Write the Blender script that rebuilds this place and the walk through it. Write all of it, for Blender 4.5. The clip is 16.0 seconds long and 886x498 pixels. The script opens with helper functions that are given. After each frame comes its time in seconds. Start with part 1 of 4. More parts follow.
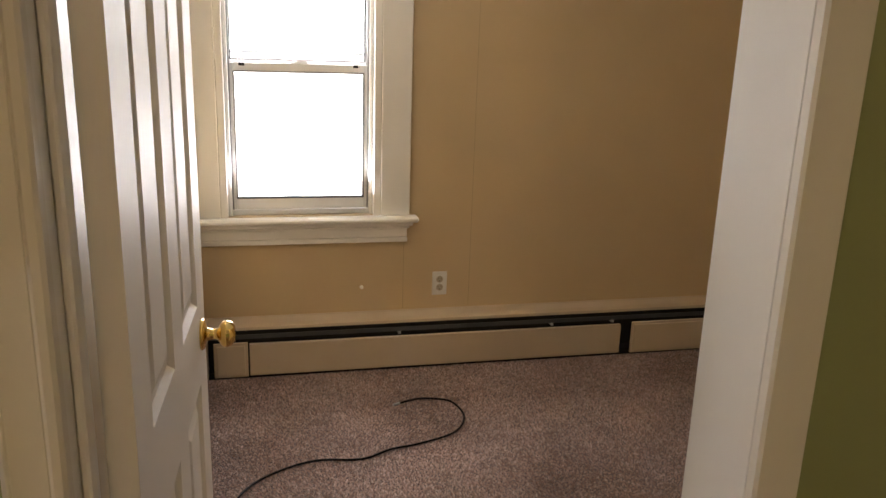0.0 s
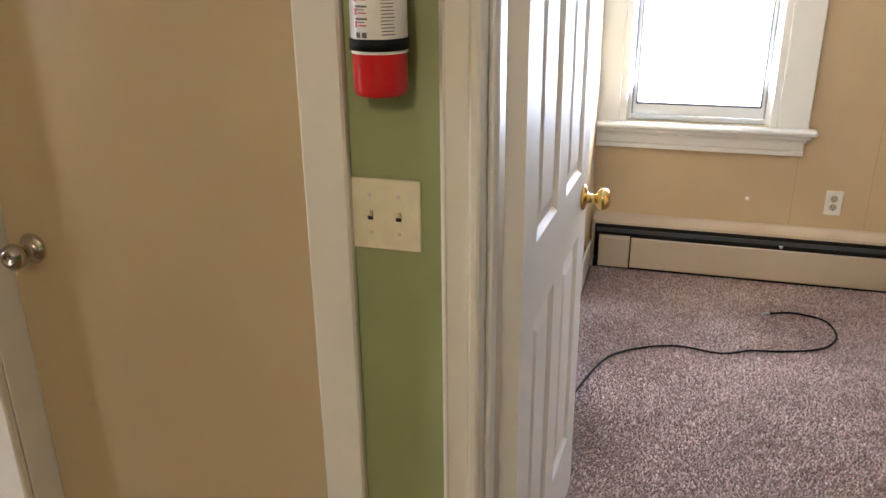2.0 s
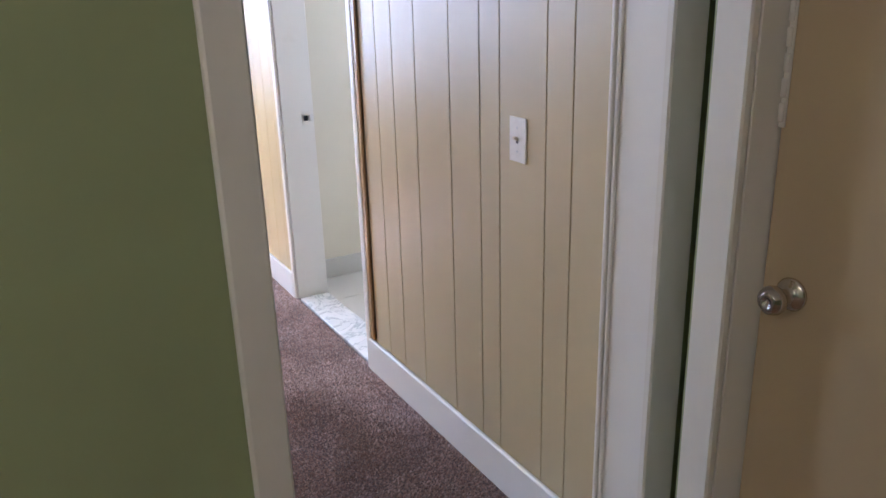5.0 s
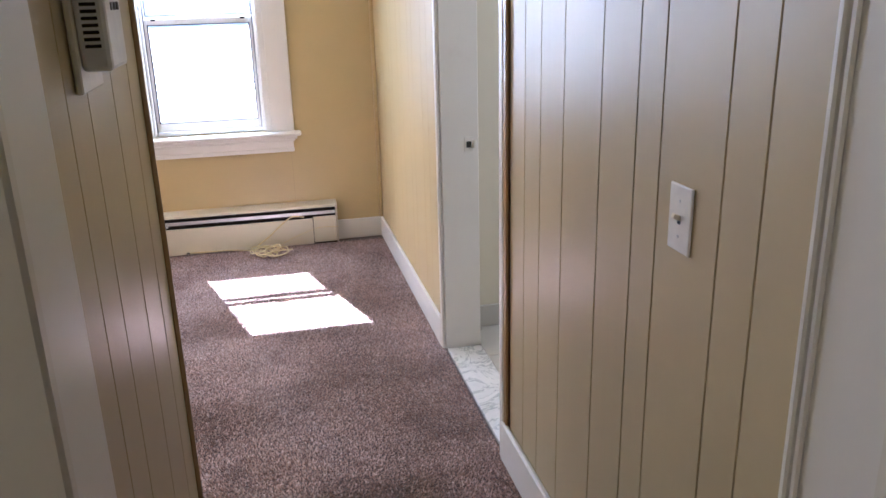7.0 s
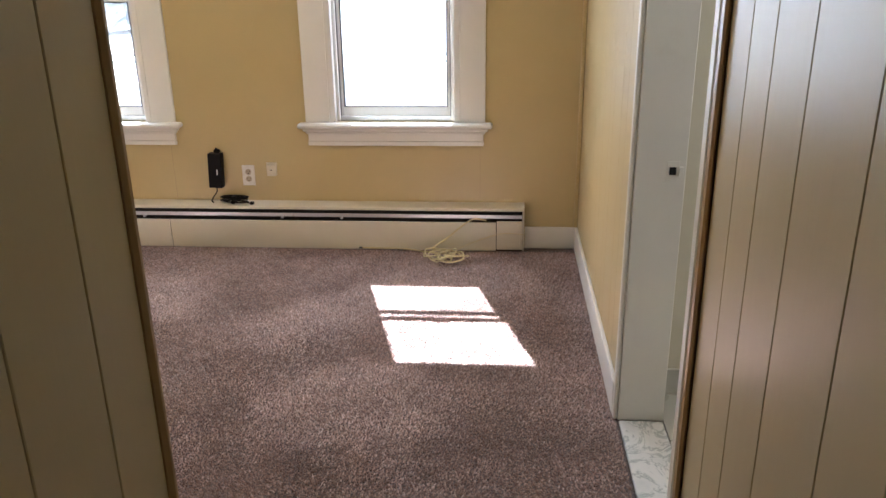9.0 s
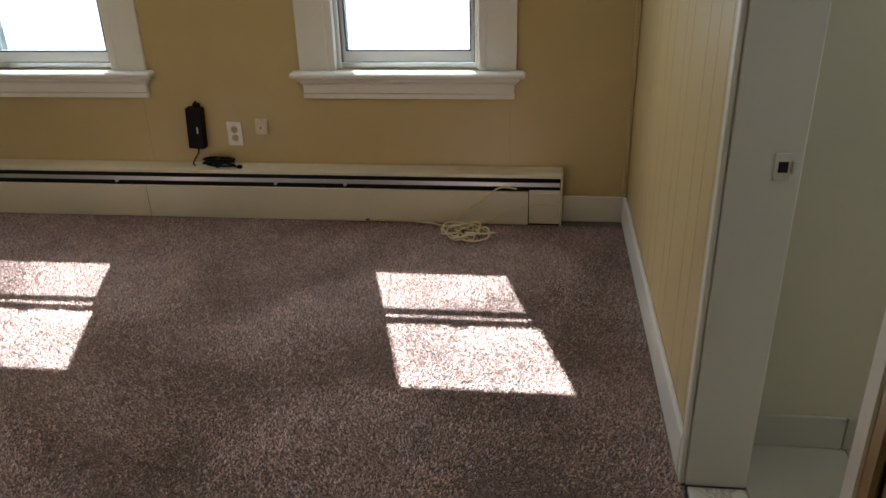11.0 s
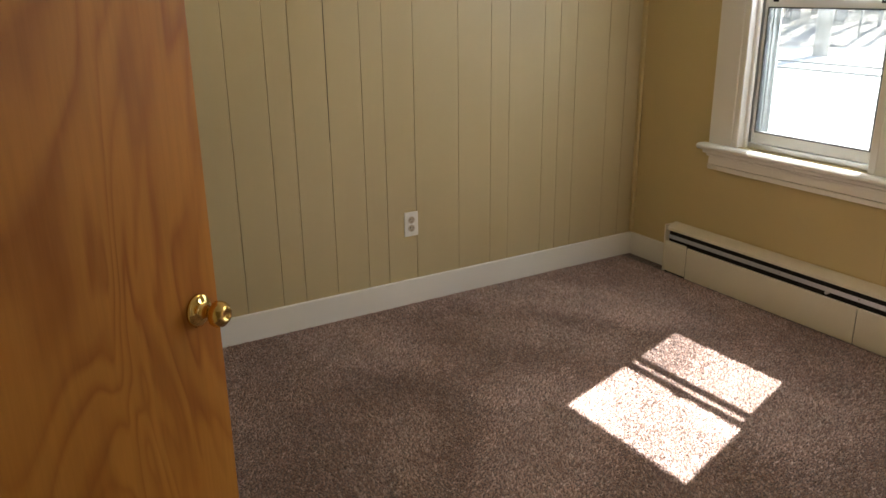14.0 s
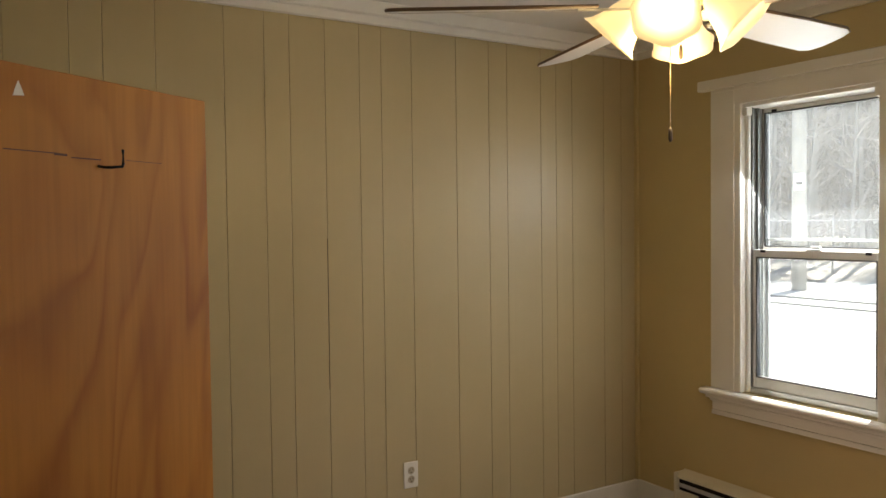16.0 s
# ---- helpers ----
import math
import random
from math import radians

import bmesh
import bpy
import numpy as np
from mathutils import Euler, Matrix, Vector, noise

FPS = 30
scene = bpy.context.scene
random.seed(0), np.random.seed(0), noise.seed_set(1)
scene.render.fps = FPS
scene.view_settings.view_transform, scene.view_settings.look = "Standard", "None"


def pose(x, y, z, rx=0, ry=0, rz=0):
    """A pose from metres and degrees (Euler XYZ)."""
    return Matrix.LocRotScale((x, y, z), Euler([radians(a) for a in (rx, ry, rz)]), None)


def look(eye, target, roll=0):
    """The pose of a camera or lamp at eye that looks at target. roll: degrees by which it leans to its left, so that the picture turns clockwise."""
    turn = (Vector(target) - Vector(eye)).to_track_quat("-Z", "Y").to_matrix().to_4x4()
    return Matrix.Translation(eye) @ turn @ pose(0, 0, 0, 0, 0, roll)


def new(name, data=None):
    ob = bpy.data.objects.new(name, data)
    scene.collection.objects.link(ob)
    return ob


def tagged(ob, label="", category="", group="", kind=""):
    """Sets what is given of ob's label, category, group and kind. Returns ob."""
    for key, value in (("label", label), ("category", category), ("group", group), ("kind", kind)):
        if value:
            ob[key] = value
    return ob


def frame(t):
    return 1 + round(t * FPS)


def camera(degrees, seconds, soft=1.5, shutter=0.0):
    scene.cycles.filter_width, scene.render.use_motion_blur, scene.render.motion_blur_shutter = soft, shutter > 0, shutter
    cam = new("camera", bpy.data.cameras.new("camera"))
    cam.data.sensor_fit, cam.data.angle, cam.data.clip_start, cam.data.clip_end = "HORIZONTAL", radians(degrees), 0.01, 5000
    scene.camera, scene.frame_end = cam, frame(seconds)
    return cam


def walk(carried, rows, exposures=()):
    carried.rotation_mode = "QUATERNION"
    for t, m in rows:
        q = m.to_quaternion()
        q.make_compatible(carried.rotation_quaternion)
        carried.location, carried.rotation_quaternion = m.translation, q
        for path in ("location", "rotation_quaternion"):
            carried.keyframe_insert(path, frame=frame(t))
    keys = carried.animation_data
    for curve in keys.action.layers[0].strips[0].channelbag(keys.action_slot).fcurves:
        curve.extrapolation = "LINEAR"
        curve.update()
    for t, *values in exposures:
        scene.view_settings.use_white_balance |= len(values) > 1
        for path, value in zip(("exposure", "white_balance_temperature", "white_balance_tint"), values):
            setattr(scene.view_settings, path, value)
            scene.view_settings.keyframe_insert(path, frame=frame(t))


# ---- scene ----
cam = camera(58.8, 16.0)
PATH = [
    (0, (-0.823, -5.479, 1.482), (1.055, -5.932, 0.966), 1.9),
    (0.5, (-0.909, -5.507, 1.486), (0.972, -5.887, 0.92), 2.4),
    (1, (-1.004, -5.554, 1.475), (0.914, -5.534, 0.908), 0.9),
    (1.5, (-1.084, -5.577, 1.479), (0.787, -5.278, 0.84), 0.1),
    (2, (-1.151, -5.548, 1.472), (0.642, -5.023, 0.757), -0.6),
    (2.5, (-1.214, -5.499, 1.467), (0.504, -4.754, 0.764), -0.8),
    (3, (-1.331, -5.396, 1.472), (0.297, -4.461, 0.784), -0.2),
    (3.5, (-1.343, -5.37, 1.475), (0.063, -4.136, 0.766), -1.5),
    (4, (-1.307, -5.329, 1.468), (-0.14, -3.866, 0.762), -1.9),
    (4.2, (-1.272, -5.307, 1.471), (-0.214, -3.759, 0.775), -2.3),
    (6.3, (-0.836, -4.875, 1.457), (-0.043, -3.15, 0.83), -0.8),
    (6.5, (-0.775, -4.834, 1.456), (-0.116, -3.051, 0.833), -1.1),
    (7, (-0.656, -4.709, 1.441), (-0.248, -2.852, 0.82), -1.5),
    (7.5, (-0.571, -4.556, 1.45), (-0.349, -2.67, 0.82), -1.4),
    (8, (-0.485, -4.402, 1.454), (-0.329, -2.511, 0.821), -0.2),
    (8.5, (-0.405, -4.235, 1.468), (-0.522, -2.347, 0.818), -0.9),
    (9, (-0.387, -4.09, 1.457), (-0.545, -2.214, 0.781), -0.8),
    (11.3, (-0.404, -3.305, 1.422), (-0.679, -1.518, 0.567), -1.9),
    (11.5, (-0.447, -3.268, 1.406), (-0.801, -1.491, 0.559), -2.2),
    (12, (-0.479, -3.149, 1.39), (-1.026, -1.421, 0.544), -1.2),
    (12.5, (-0.49, -3.056, 1.393), (-1.47, -1.527, 0.553), -1.7),
    (13, (-0.506, -3.012, 1.388), (-1.805, -1.713, 0.598), -1.6),
    (13.5, (-0.533, -2.992, 1.4), (-2.064, -1.887, 0.742), -1.7),
    (14, (-0.579, -2.989, 1.41), (-2.211, -2.023, 0.775), -0.7),
    (14.5, (-0.607, -3.0, 1.435), (-2.299, -2.018, 1.02), -0.6),
    (15, (-0.636, -3.008, 1.446), (-2.333, -2.006, 1.101), -0.1),
    (15.5, (-0.647, -3.01, 1.476), (-2.353, -1.977, 1.331), -0.9),
    (16, (-0.638, -3.013, 1.475), (-2.34, -1.965, 1.41), -0.7),
]
EXPOSURE = [(0, 4.4, 7400, 21), (1, 4.65, 6600, 19), (2, 5.4, 5800, 17), (3, 5.7, 4750, 14), (4.2, 5.05, 4750, 20), (6.3, 4.5, 4900, 20), (7.5, 4.05, 5150, 17),
            (9.2, 3.65, 5600, 12), (11.3, 2.55, 5700, 4), (12, 2.45, 5800, 4), (13, 2.15, 6300, 5), (14, 2.9, 6500, 8), (16, 2.55, 7000, 10)]
walk(cam, [(t, look(eye, target, roll)) for t, eye, target, roll in PATH], EXPOSURE)

# ---- world, sun, large lights ----
SUN_FROM = Vector((-0.30, 1.0, 1.295)).normalized()
world = bpy.data.worlds.new("world")
scene.world = world
world.use_nodes = True
wn = world.node_tree.nodes
sky = wn.new("ShaderNodeTexSky")
sky.sky_type = "NISHITA"
sky.sun_disc = False
sky.sun_elevation = math.asin(SUN_FROM.z)
sky.sun_rotation = math.atan2(SUN_FROM.x, SUN_FROM.y)
wn["Background"].inputs["Strength"].default_value = 0.08
world.node_tree.links.new(sky.outputs["Color"], wn["Background"].inputs["Color"])


def lamp(name, kind, m, energy, color, **kw):
    data = bpy.data.lights.new(name, kind)
    data.energy, data.color = energy, color
    if kind == "SUN":
        data.angle = radians(0.5)
    if kind == "AREA":
        data.shape = "RECTANGLE"
        data.size, data.size_y = kw["size"]
    if kind == "POINT":
        data.shadow_soft_size = kw["radius"]
    ob = new(name, data)
    ob.matrix_world = m
    return ob


lamp("sun", "SUN", look(SUN_FROM * 30, (0, 0, 0)), 5.0, (1.0, 0.97, 0.92))
# sky light through the window openings
lamp("sky_window_1", "AREA", look((-2.637, 0.26, 1.35), (-2.637, -0.7, 0.6)), 2.5, (0.92, 0.95, 1.0), size=(0.6, 1.2))
lamp("sky_window_2", "AREA", look((-0.975, 0.26, 1.35), (-0.975, -0.7, 0.6)), 2.5, (0.92, 0.95, 1.0), size=(0.6, 1.2))
lamp("sky_window_3", "AREA", look((2.86, -5.664, 1.30), (1.6, -5.664, 2.0)), 2.9, (0.84, 0.92, 1.0), size=(0.6, 1.2))
# warm fill added for the bathroom, set in an invented opening out of view
lamp("bath_fill", "AREA", look((1.95, -2.4, 1.6), (0.5, -2.3, 1.0)), 1.0, (1.0, 0.88, 0.70), size=(0.5, 0.7))
# unseen ceiling lamp added for the hall's warm light, placed clear of the panelling
lamp("hall_fill_lamp", "POINT", Matrix.Translation((-2.35, -5.35, 2.14)), 1.15, (1.0, 0.74, 0.50), radius=0.14)

CEIL = 2.39


# ---- helpers of this scene ----
def box(bm, x0, x1, y0, y1, z0, z1, bevel=0.0, seg=1):
    """A box, its edges rounded by bevel."""
    m = Matrix.Translation(((x0 + x1) / 2, (y0 + y1) / 2, (z0 + z1) / 2)) @ Matrix.Diagonal((abs(x1 - x0), abs(y1 - y0), abs(z1 - z0), 1))
    made = bmesh.ops.create_cube(bm, size=1.0, matrix=m)["verts"]
    if bevel:
        edges = list({e for v in made for e in v.link_edges})
        bmesh.ops.bevel(bm, geom=edges, offset=bevel, segments=seg, affect="EDGES", profile=0.5)


def lathe(bm, profile, m=Matrix(), seg=20, caps=True):
    """A turned solid: profile of (radius, height) about the local z axis of m."""
    rings = []
    for r, z in profile:
        rings.append([bm.verts.new(m @ Vector((r * math.cos(2 * math.pi * k / seg), r * math.sin(2 * math.pi * k / seg), z))) for k in range(seg)])
    for a, b in zip(rings, rings[1:]):
        for k in range(seg):
            f = bm.faces.new((a[k], a[(k + 1) % seg], b[(k + 1) % seg], b[k]))
            f.smooth = True
    if caps:
        bm.faces.new(list(reversed(rings[0])))
        bm.faces.new(rings[-1])


def sweep(bm, pts, r, seg=6):
    """A round cord along points."""
    pts = [Vector(p) for p in pts]
    rings = []
    up = Vector((0, 0, 1))
    for k, p in enumerate(pts):
        d = (pts[min(k + 1, len(pts) - 1)] - pts[max(k - 1, 0)]).normalized()
        a = d.cross(up)
        if a.length < 1e-3:
            a = d.cross(Vector((1, 0, 0)))
        a.normalize()
        b = d.cross(a)
        rings.append([bm.verts.new(p + r * (math.cos(2 * math.pi * j / seg) * a + math.sin(2 * math.pi * j / seg) * b)) for j in range(seg)])
    for u, v in zip(rings, rings[1:]):
        for j in range(seg):
            f = bm.faces.new((u[j], u[(j + 1) % seg], v[(j + 1) % seg], v[j]))
            f.smooth = True
    bm.faces.new(list(reversed(rings[0])))
    bm.faces.new(rings[-1])


def smooth_path(pts, n=8):
    """Catmull-Rom points through a few knots."""
    pts = [Vector(p) for p in pts]
    p = [pts[0]] + pts + [pts[-1]]
    out = []
    for k in range(1, len(p) - 2):
        for j in range(n):
            s = j / n
            out.append(0.5 * (2 * p[k] + (p[k + 1] - p[k - 1]) * s + (2 * p[k - 1] - 5 * p[k] + 4 * p[k + 1] - p[k + 2]) * s * s
                              + (3 * p[k] - p[k - 1] - 3 * p[k + 1] + p[k + 2]) * s ** 3))
    return out + [pts[-1]]


def mesh_of(name, bm, material):
    bmesh.ops.recalc_face_normals(bm, faces=bm.faces)
    me = bpy.data.meshes.new(name)
    bm.to_mesh(me)
    bm.free()
    if material:
        me.materials.append(material)
    return me


def part(name, bm, material, parent, label=""):
    ob = new(name, mesh_of(name, bm, material))
    ob.parent = parent
    if label:
        tagged(ob, label)
    return ob


def thing(name, m, label, category, group=""):
    ob = new(name)
    ob.empty_display_size = 0.1
    ob.matrix_world = m
    return tagged(ob, label, category, group)


def structure(name, bm, material, label, category="wall"):
    return tagged(new(name, mesh_of(name, bm, material)), label, category, "", "structure")


def holed(bm, axis, a0, a1, t0, t1, z0, z1, holes=()):
    """A wall along axis from a0 to a1, between t0 and t1 across, with rectangular holes (b0, b1, h0, h1)."""
    def put(p, q, r, s):
        if q - p > 1e-5 and s - r > 1e-5:
            box(bm, *((p, q, t0, t1) if axis == "x" else (t0, t1, p, q)), r, s)
    at = a0
    for b0, b1, h0, h1 in sorted(holes):
        put(at, b0, z0, z1)
        put(b0, b1, z0, h0)
        put(b0, b1, h1, z1)
        at = b1
    put(at, a1, z0, z1)


# ---- materials ----
def material(name):
    m = bpy.data.materials.new(name)
    m.use_nodes = True
    return m, m.node_tree.nodes, m.node_tree.links, m.node_tree.nodes["Principled BSDF"]


def noise_node(nodes, links, scale, detail=4.0, rough=0.55, stretch=None):
    tc = nodes.new("ShaderNodeTexCoord")
    tex = nodes.new("ShaderNodeTexNoise")
    tex.inputs["Scale"].default_value, tex.inputs["Detail"].default_value, tex.inputs["Roughness"].default_value = scale, detail, rough
    if stretch:
        mp = nodes.new("ShaderNodeMapping")
        mp.inputs["Scale"].default_value = stretch
        links.new(tc.outputs["Object"], mp.inputs["Vector"])
        links.new(mp.outputs["Vector"], tex.inputs["Vector"])
    else:
        links.new(tc.outputs["Object"], tex.inputs["Vector"])
    return tex


def ramp(nodes, links, fac, stops):
    r = nodes.new("ShaderNodeValToRGB")
    el = r.color_ramp.elements
    while len(el) < len(stops):
        el.new(0.5)
    for e, (p, c) in zip(el, stops):
        e.position, e.color = p, (*c, 1)
    links.new(fac, r.inputs["Fac"])
    return r


def bump(nodes, links, bsdf, height, strength, distance):
    b = nodes.new("ShaderNodeBump")
    b.inputs["Strength"].default_value, b.inputs["Distance"].default_value = strength, distance
    links.new(height, b.inputs["Height"])
    links.new(b.outputs["Normal"], bsdf.inputs["Normal"])
    return b


def paint(name, color, rough=0.5, vary=0.06, grain=120, strength=0.12, stretch=None, dirt=0.0):
    """Brushed or rolled paint: slow tone changes, roller grain, faint scuffs."""
    m, n, l, b = material(name)
    big = noise_node(n, l, 1.7, 3)
    lo = tuple(c * (1 - vary) for c in color)
    hi = tuple(min(1, c * (1 + vary)) for c in color)
    tone = ramp(n, l, big.outputs["Fac"], [(0.3, lo), (0.7, hi)])
    out = tone.outputs["Color"]
    if dirt:
        scuff = noise_node(n, l, 9, 6, 0.7)
        mask = ramp(n, l, scuff.outputs["Fac"], [(0.60, (0, 0, 0)), (0.78, (dirt, dirt, dirt))])
        mix = n.new("ShaderNodeMixRGB")
        mix.inputs["Color2"].default_value = (color[0] * 0.45, color[1] * 0.38, color[2] * 0.3, 1)
        l.new(mask.outputs["Color"], mix.inputs["Fac"])
        l.new(out, mix.inputs["Color1"])
        out = mix.outputs["Color"]
    l.new(out, b.inputs["Base Color"])
    rr = ramp(n, l, big.outputs["Fac"], [(0.3, (rough * 0.85,) * 3), (0.7, (min(1, rough * 1.15),) * 3)])
    l.new(rr.outputs["Color"], b.inputs["Roughness"])
    fine = noise_node(n, l, grain, 3, 0.6, stretch)
    bump(n, l, b, fine.outputs["Fac"], strength, 0.002)
    return m


def metal(name, color, rough):
    m, n, l, b = material(name)
    b.inputs["Metallic"].default_value = 1.0
    b.inputs["Base Color"].default_value = (*color, 1)
    t = noise_node(n, l, 60, 4)
    rr = ramp(n, l, t.outputs["Fac"], [(0.3, (rough * 0.7,) * 3), (0.7, (rough * 1.4,) * 3)])
    l.new(rr.outputs["Color"], b.inputs["Roughness"])
    return m


def plastic(name, color, rough=0.4, gloss=0.5):
    m, n, l, b = material(name)
    t = noise_node(n, l, 30, 4)
    c = ramp(n, l, t.outputs["Fac"], [(0.3, tuple(v * 0.93 for v in color)), (0.7, tuple(min(1, v * 1.05) for v in color))])
    l.new(c.outputs["Color"], b.inputs["Base Color"])
    b.inputs["Roughness"].default_value = rough
    b.inputs["Specular IOR Level"].default_value = gloss
    return m


def carpet(name, dark, mid, light):
    m, n, l, b = material(name)
    tuft = noise_node(n, l, 125, 5, 0.75)
    clump = noise_node(n, l, 60, 3, 0.6)
    foot = noise_node(n, l, 2.6, 4, 0.6)
    add = n.new("ShaderNodeMath")
    add.operation = "MULTIPLY_ADD"
    add.inputs[1].default_value = 0.72
    l.new(tuft.outputs["Fac"], add.inputs[0])
    half = n.new("ShaderNodeMath")
    half.operation = "MULTIPLY"
    half.inputs[1].default_value = 0.28
    l.new(clump.outputs["Fac"], half.inputs[0])
    l.new(half.outputs[0], add.inputs[2])
    c = ramp(n, l, add.outputs[0], [(0.40, dark), (0.5, mid), (0.60, light)])
    wear = ramp(n, l, foot.outputs["Fac"], [(0.32, (0.70, 0.70, 0.70)), (0.68, (1.18, 1.16, 1.14))])
    mul = n.new("ShaderNodeMixRGB")
    mul.blend_type = "MULTIPLY"
    mul.inputs["Fac"].default_value = 1
    l.new(c.outputs["Color"], mul.inputs["Color1"])
    l.new(wear.outputs["Color"], mul.inputs["Color2"])
    l.new(mul.outputs["Color"], b.inputs["Base Color"])
    b.inputs["Roughness"].default_value = 0.95
    b.inputs["Specular IOR Level"].default_value = 0.1
    b.inputs["Sheen Weight"].default_value = 0.25
    b.inputs["Sheen Roughness"].default_value = 0.5
    bump(n, l, b, add.outputs[0], 1.0, 0.035)
    return m


WALL_C = paint("tan_wall_paint", (0.535, 0.432, 0.215), 0.36, 0.05, 90, 0.07)
PANEL = paint("tan_panel_paint", (0.475, 0.398, 0.232), 0.38, 0.05, 40, 0.10, (1, 1, 0.06), dirt=0.05)
WALL_A = paint("beige_wall_paint", (0.58, 0.44, 0.26), 0.5, 0.06, 90, 0.1)
GREEN = paint("green_wall_paint", (0.30, 0.345, 0.175), 0.5, 0.06, 70, 0.12)
BATH = paint("pale_green_bath_paint", (0.65, 0.61, 0.48), 0.5, 0.05, 70, 0.1)
TRIM = paint("white_trim_paint", (0.78, 0.77, 0.73), 0.38, 0.03, 50, 0.06, None, dirt=0.03)
TRIM_OLD = paint("worn_white_trim_paint", (0.72, 0.70, 0.64), 0.42, 0.05, 60, 0.1, None, dirt=0.10)
CEILING = paint("ceiling_paint", (0.78, 0.77, 0.74), 0.8, 0.04, 40, 0.3)
BEAD = paint("tan_corner_bead", (0.34, 0.22, 0.09), 0.4, 0.1, 60, 0.1)
TAN_DOOR = paint("tan_door_paint", (0.47, 0.375, 0.23), 0.33, 0.04, 60, 0.06)
DOOR_WHITE = paint("white_door_paint", (0.74, 0.71, 0.66), 0.5, 0.03, 160, 0.12, (1, 1, 0.08))
HEATER = paint("cream_heater_enamel", (0.74, 0.70, 0.59), 0.35, 0.05, 30, 0.04, None, dirt=0.12)
HEATER_OLD = paint("beige_heater_enamel", (0.56, 0.46, 0.33), 0.35, 0.08, 30, 0.05, None, dirt=0.2)
# base kept darker than the pile: shade between tufts is in its colour
CARPET = carpet("mauve_carpet_shaded_base", (0.08, 0.055, 0.052), (0.16, 0.115, 0.108), (0.26, 0.20, 0.19))
BLACK = plastic("black_plastic", (0.004, 0.004, 0.0045), 0.5, 0.18)
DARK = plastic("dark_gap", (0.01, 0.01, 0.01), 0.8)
IVORY = plastic("ivory_plastic", (0.74, 0.68, 0.54), 0.35)
WHITE_PLASTIC = plastic("white_plastic", (0.78, 0.77, 0.73), 0.35)
ALU = metal("aluminium", (0.62, 0.64, 0.66), 0.38)
TRACK = metal("weathered_aluminium_track", (0.30, 0.31, 0.31), 0.5)
FRAME_PAINT = paint("window_frame_paint", (0.70, 0.71, 0.70), 0.35, 0.04, 60, 0.06)
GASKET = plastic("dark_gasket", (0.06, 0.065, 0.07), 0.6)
BRASS = metal("polished_brass", (0.78, 0.55, 0.20), 0.12)
CHROME = metal("satin_nickel", (0.52, 0.47, 0.42), 0.2)
LAMINATE = paint("hall_floor", (0.22, 0.13, 0.07), 0.4, 0.15, 30, 0.1)


def glass_material():
    m, n, l, b = material("window_glass")
    out = n["Material Output"]
    clear = n.new("ShaderNodeBsdfTransparent")
    clear.inputs["Color"].default_value = (0.93, 0.96, 0.95, 1)
    gloss = n.new("ShaderNodeBsdfGlossy")
    gloss.inputs["Roughness"].default_value = 0.02
    fr = n.new("ShaderNodeFresnel")
    fr.inputs["IOR"].default_value = 1.45
    mix = n.new("ShaderNodeMixShader")
    l.new(fr.outputs["Fac"], mix.inputs["Fac"])
    l.new(clear.outputs[0], mix.inputs[1])
    l.new(gloss.outputs[0], mix.inputs[2])
    # pale translucent veil mixed in for the haze of glare and dirt
    veil = n.new("ShaderNodeBsdfTranslucent")
    veil.inputs["Color"].default_value = (0.86, 0.90, 0.95, 1)
    film = noise_node(n, l, 5, 4, 0.6)
    amount = n.new("ShaderNodeMapRange")
    amount.inputs["To Min"].default_value, amount.inputs["To Max"].default_value = 0.012, 0.032
    l.new(film.outputs["Fac"], amount.inputs["Value"])
    veiled = n.new("ShaderNodeMixShader")
    l.new(amount.outputs[0], veiled.inputs["Fac"])
    l.new(mix.outputs[0], veiled.inputs[1])
    l.new(veil.outputs[0], veiled.inputs[2])
    l.new(veiled.outputs[0], out.inputs["Surface"])
    return m


GLASS = glass_material()


def screen_material():
    """Woven insect screen: half open, half thin grey wire."""
    m, n, l, b = material("insect_screen")
    clear = n.new("ShaderNodeBsdfTransparent")
    mix = n.new("ShaderNodeMixShader")
    mix.inputs["Fac"].default_value = 0.25
    b.inputs["Base Color"].default_value = (0.20, 0.20, 0.20, 1)
    b.inputs["Roughness"].default_value = 0.6
    l.new(clear.outputs[0], mix.inputs[1])
    l.new(b.outputs[0], mix.inputs[2])
    l.new(mix.outputs[0], n["Material Output"].inputs["Surface"])
    return m


SCREEN = screen_material()


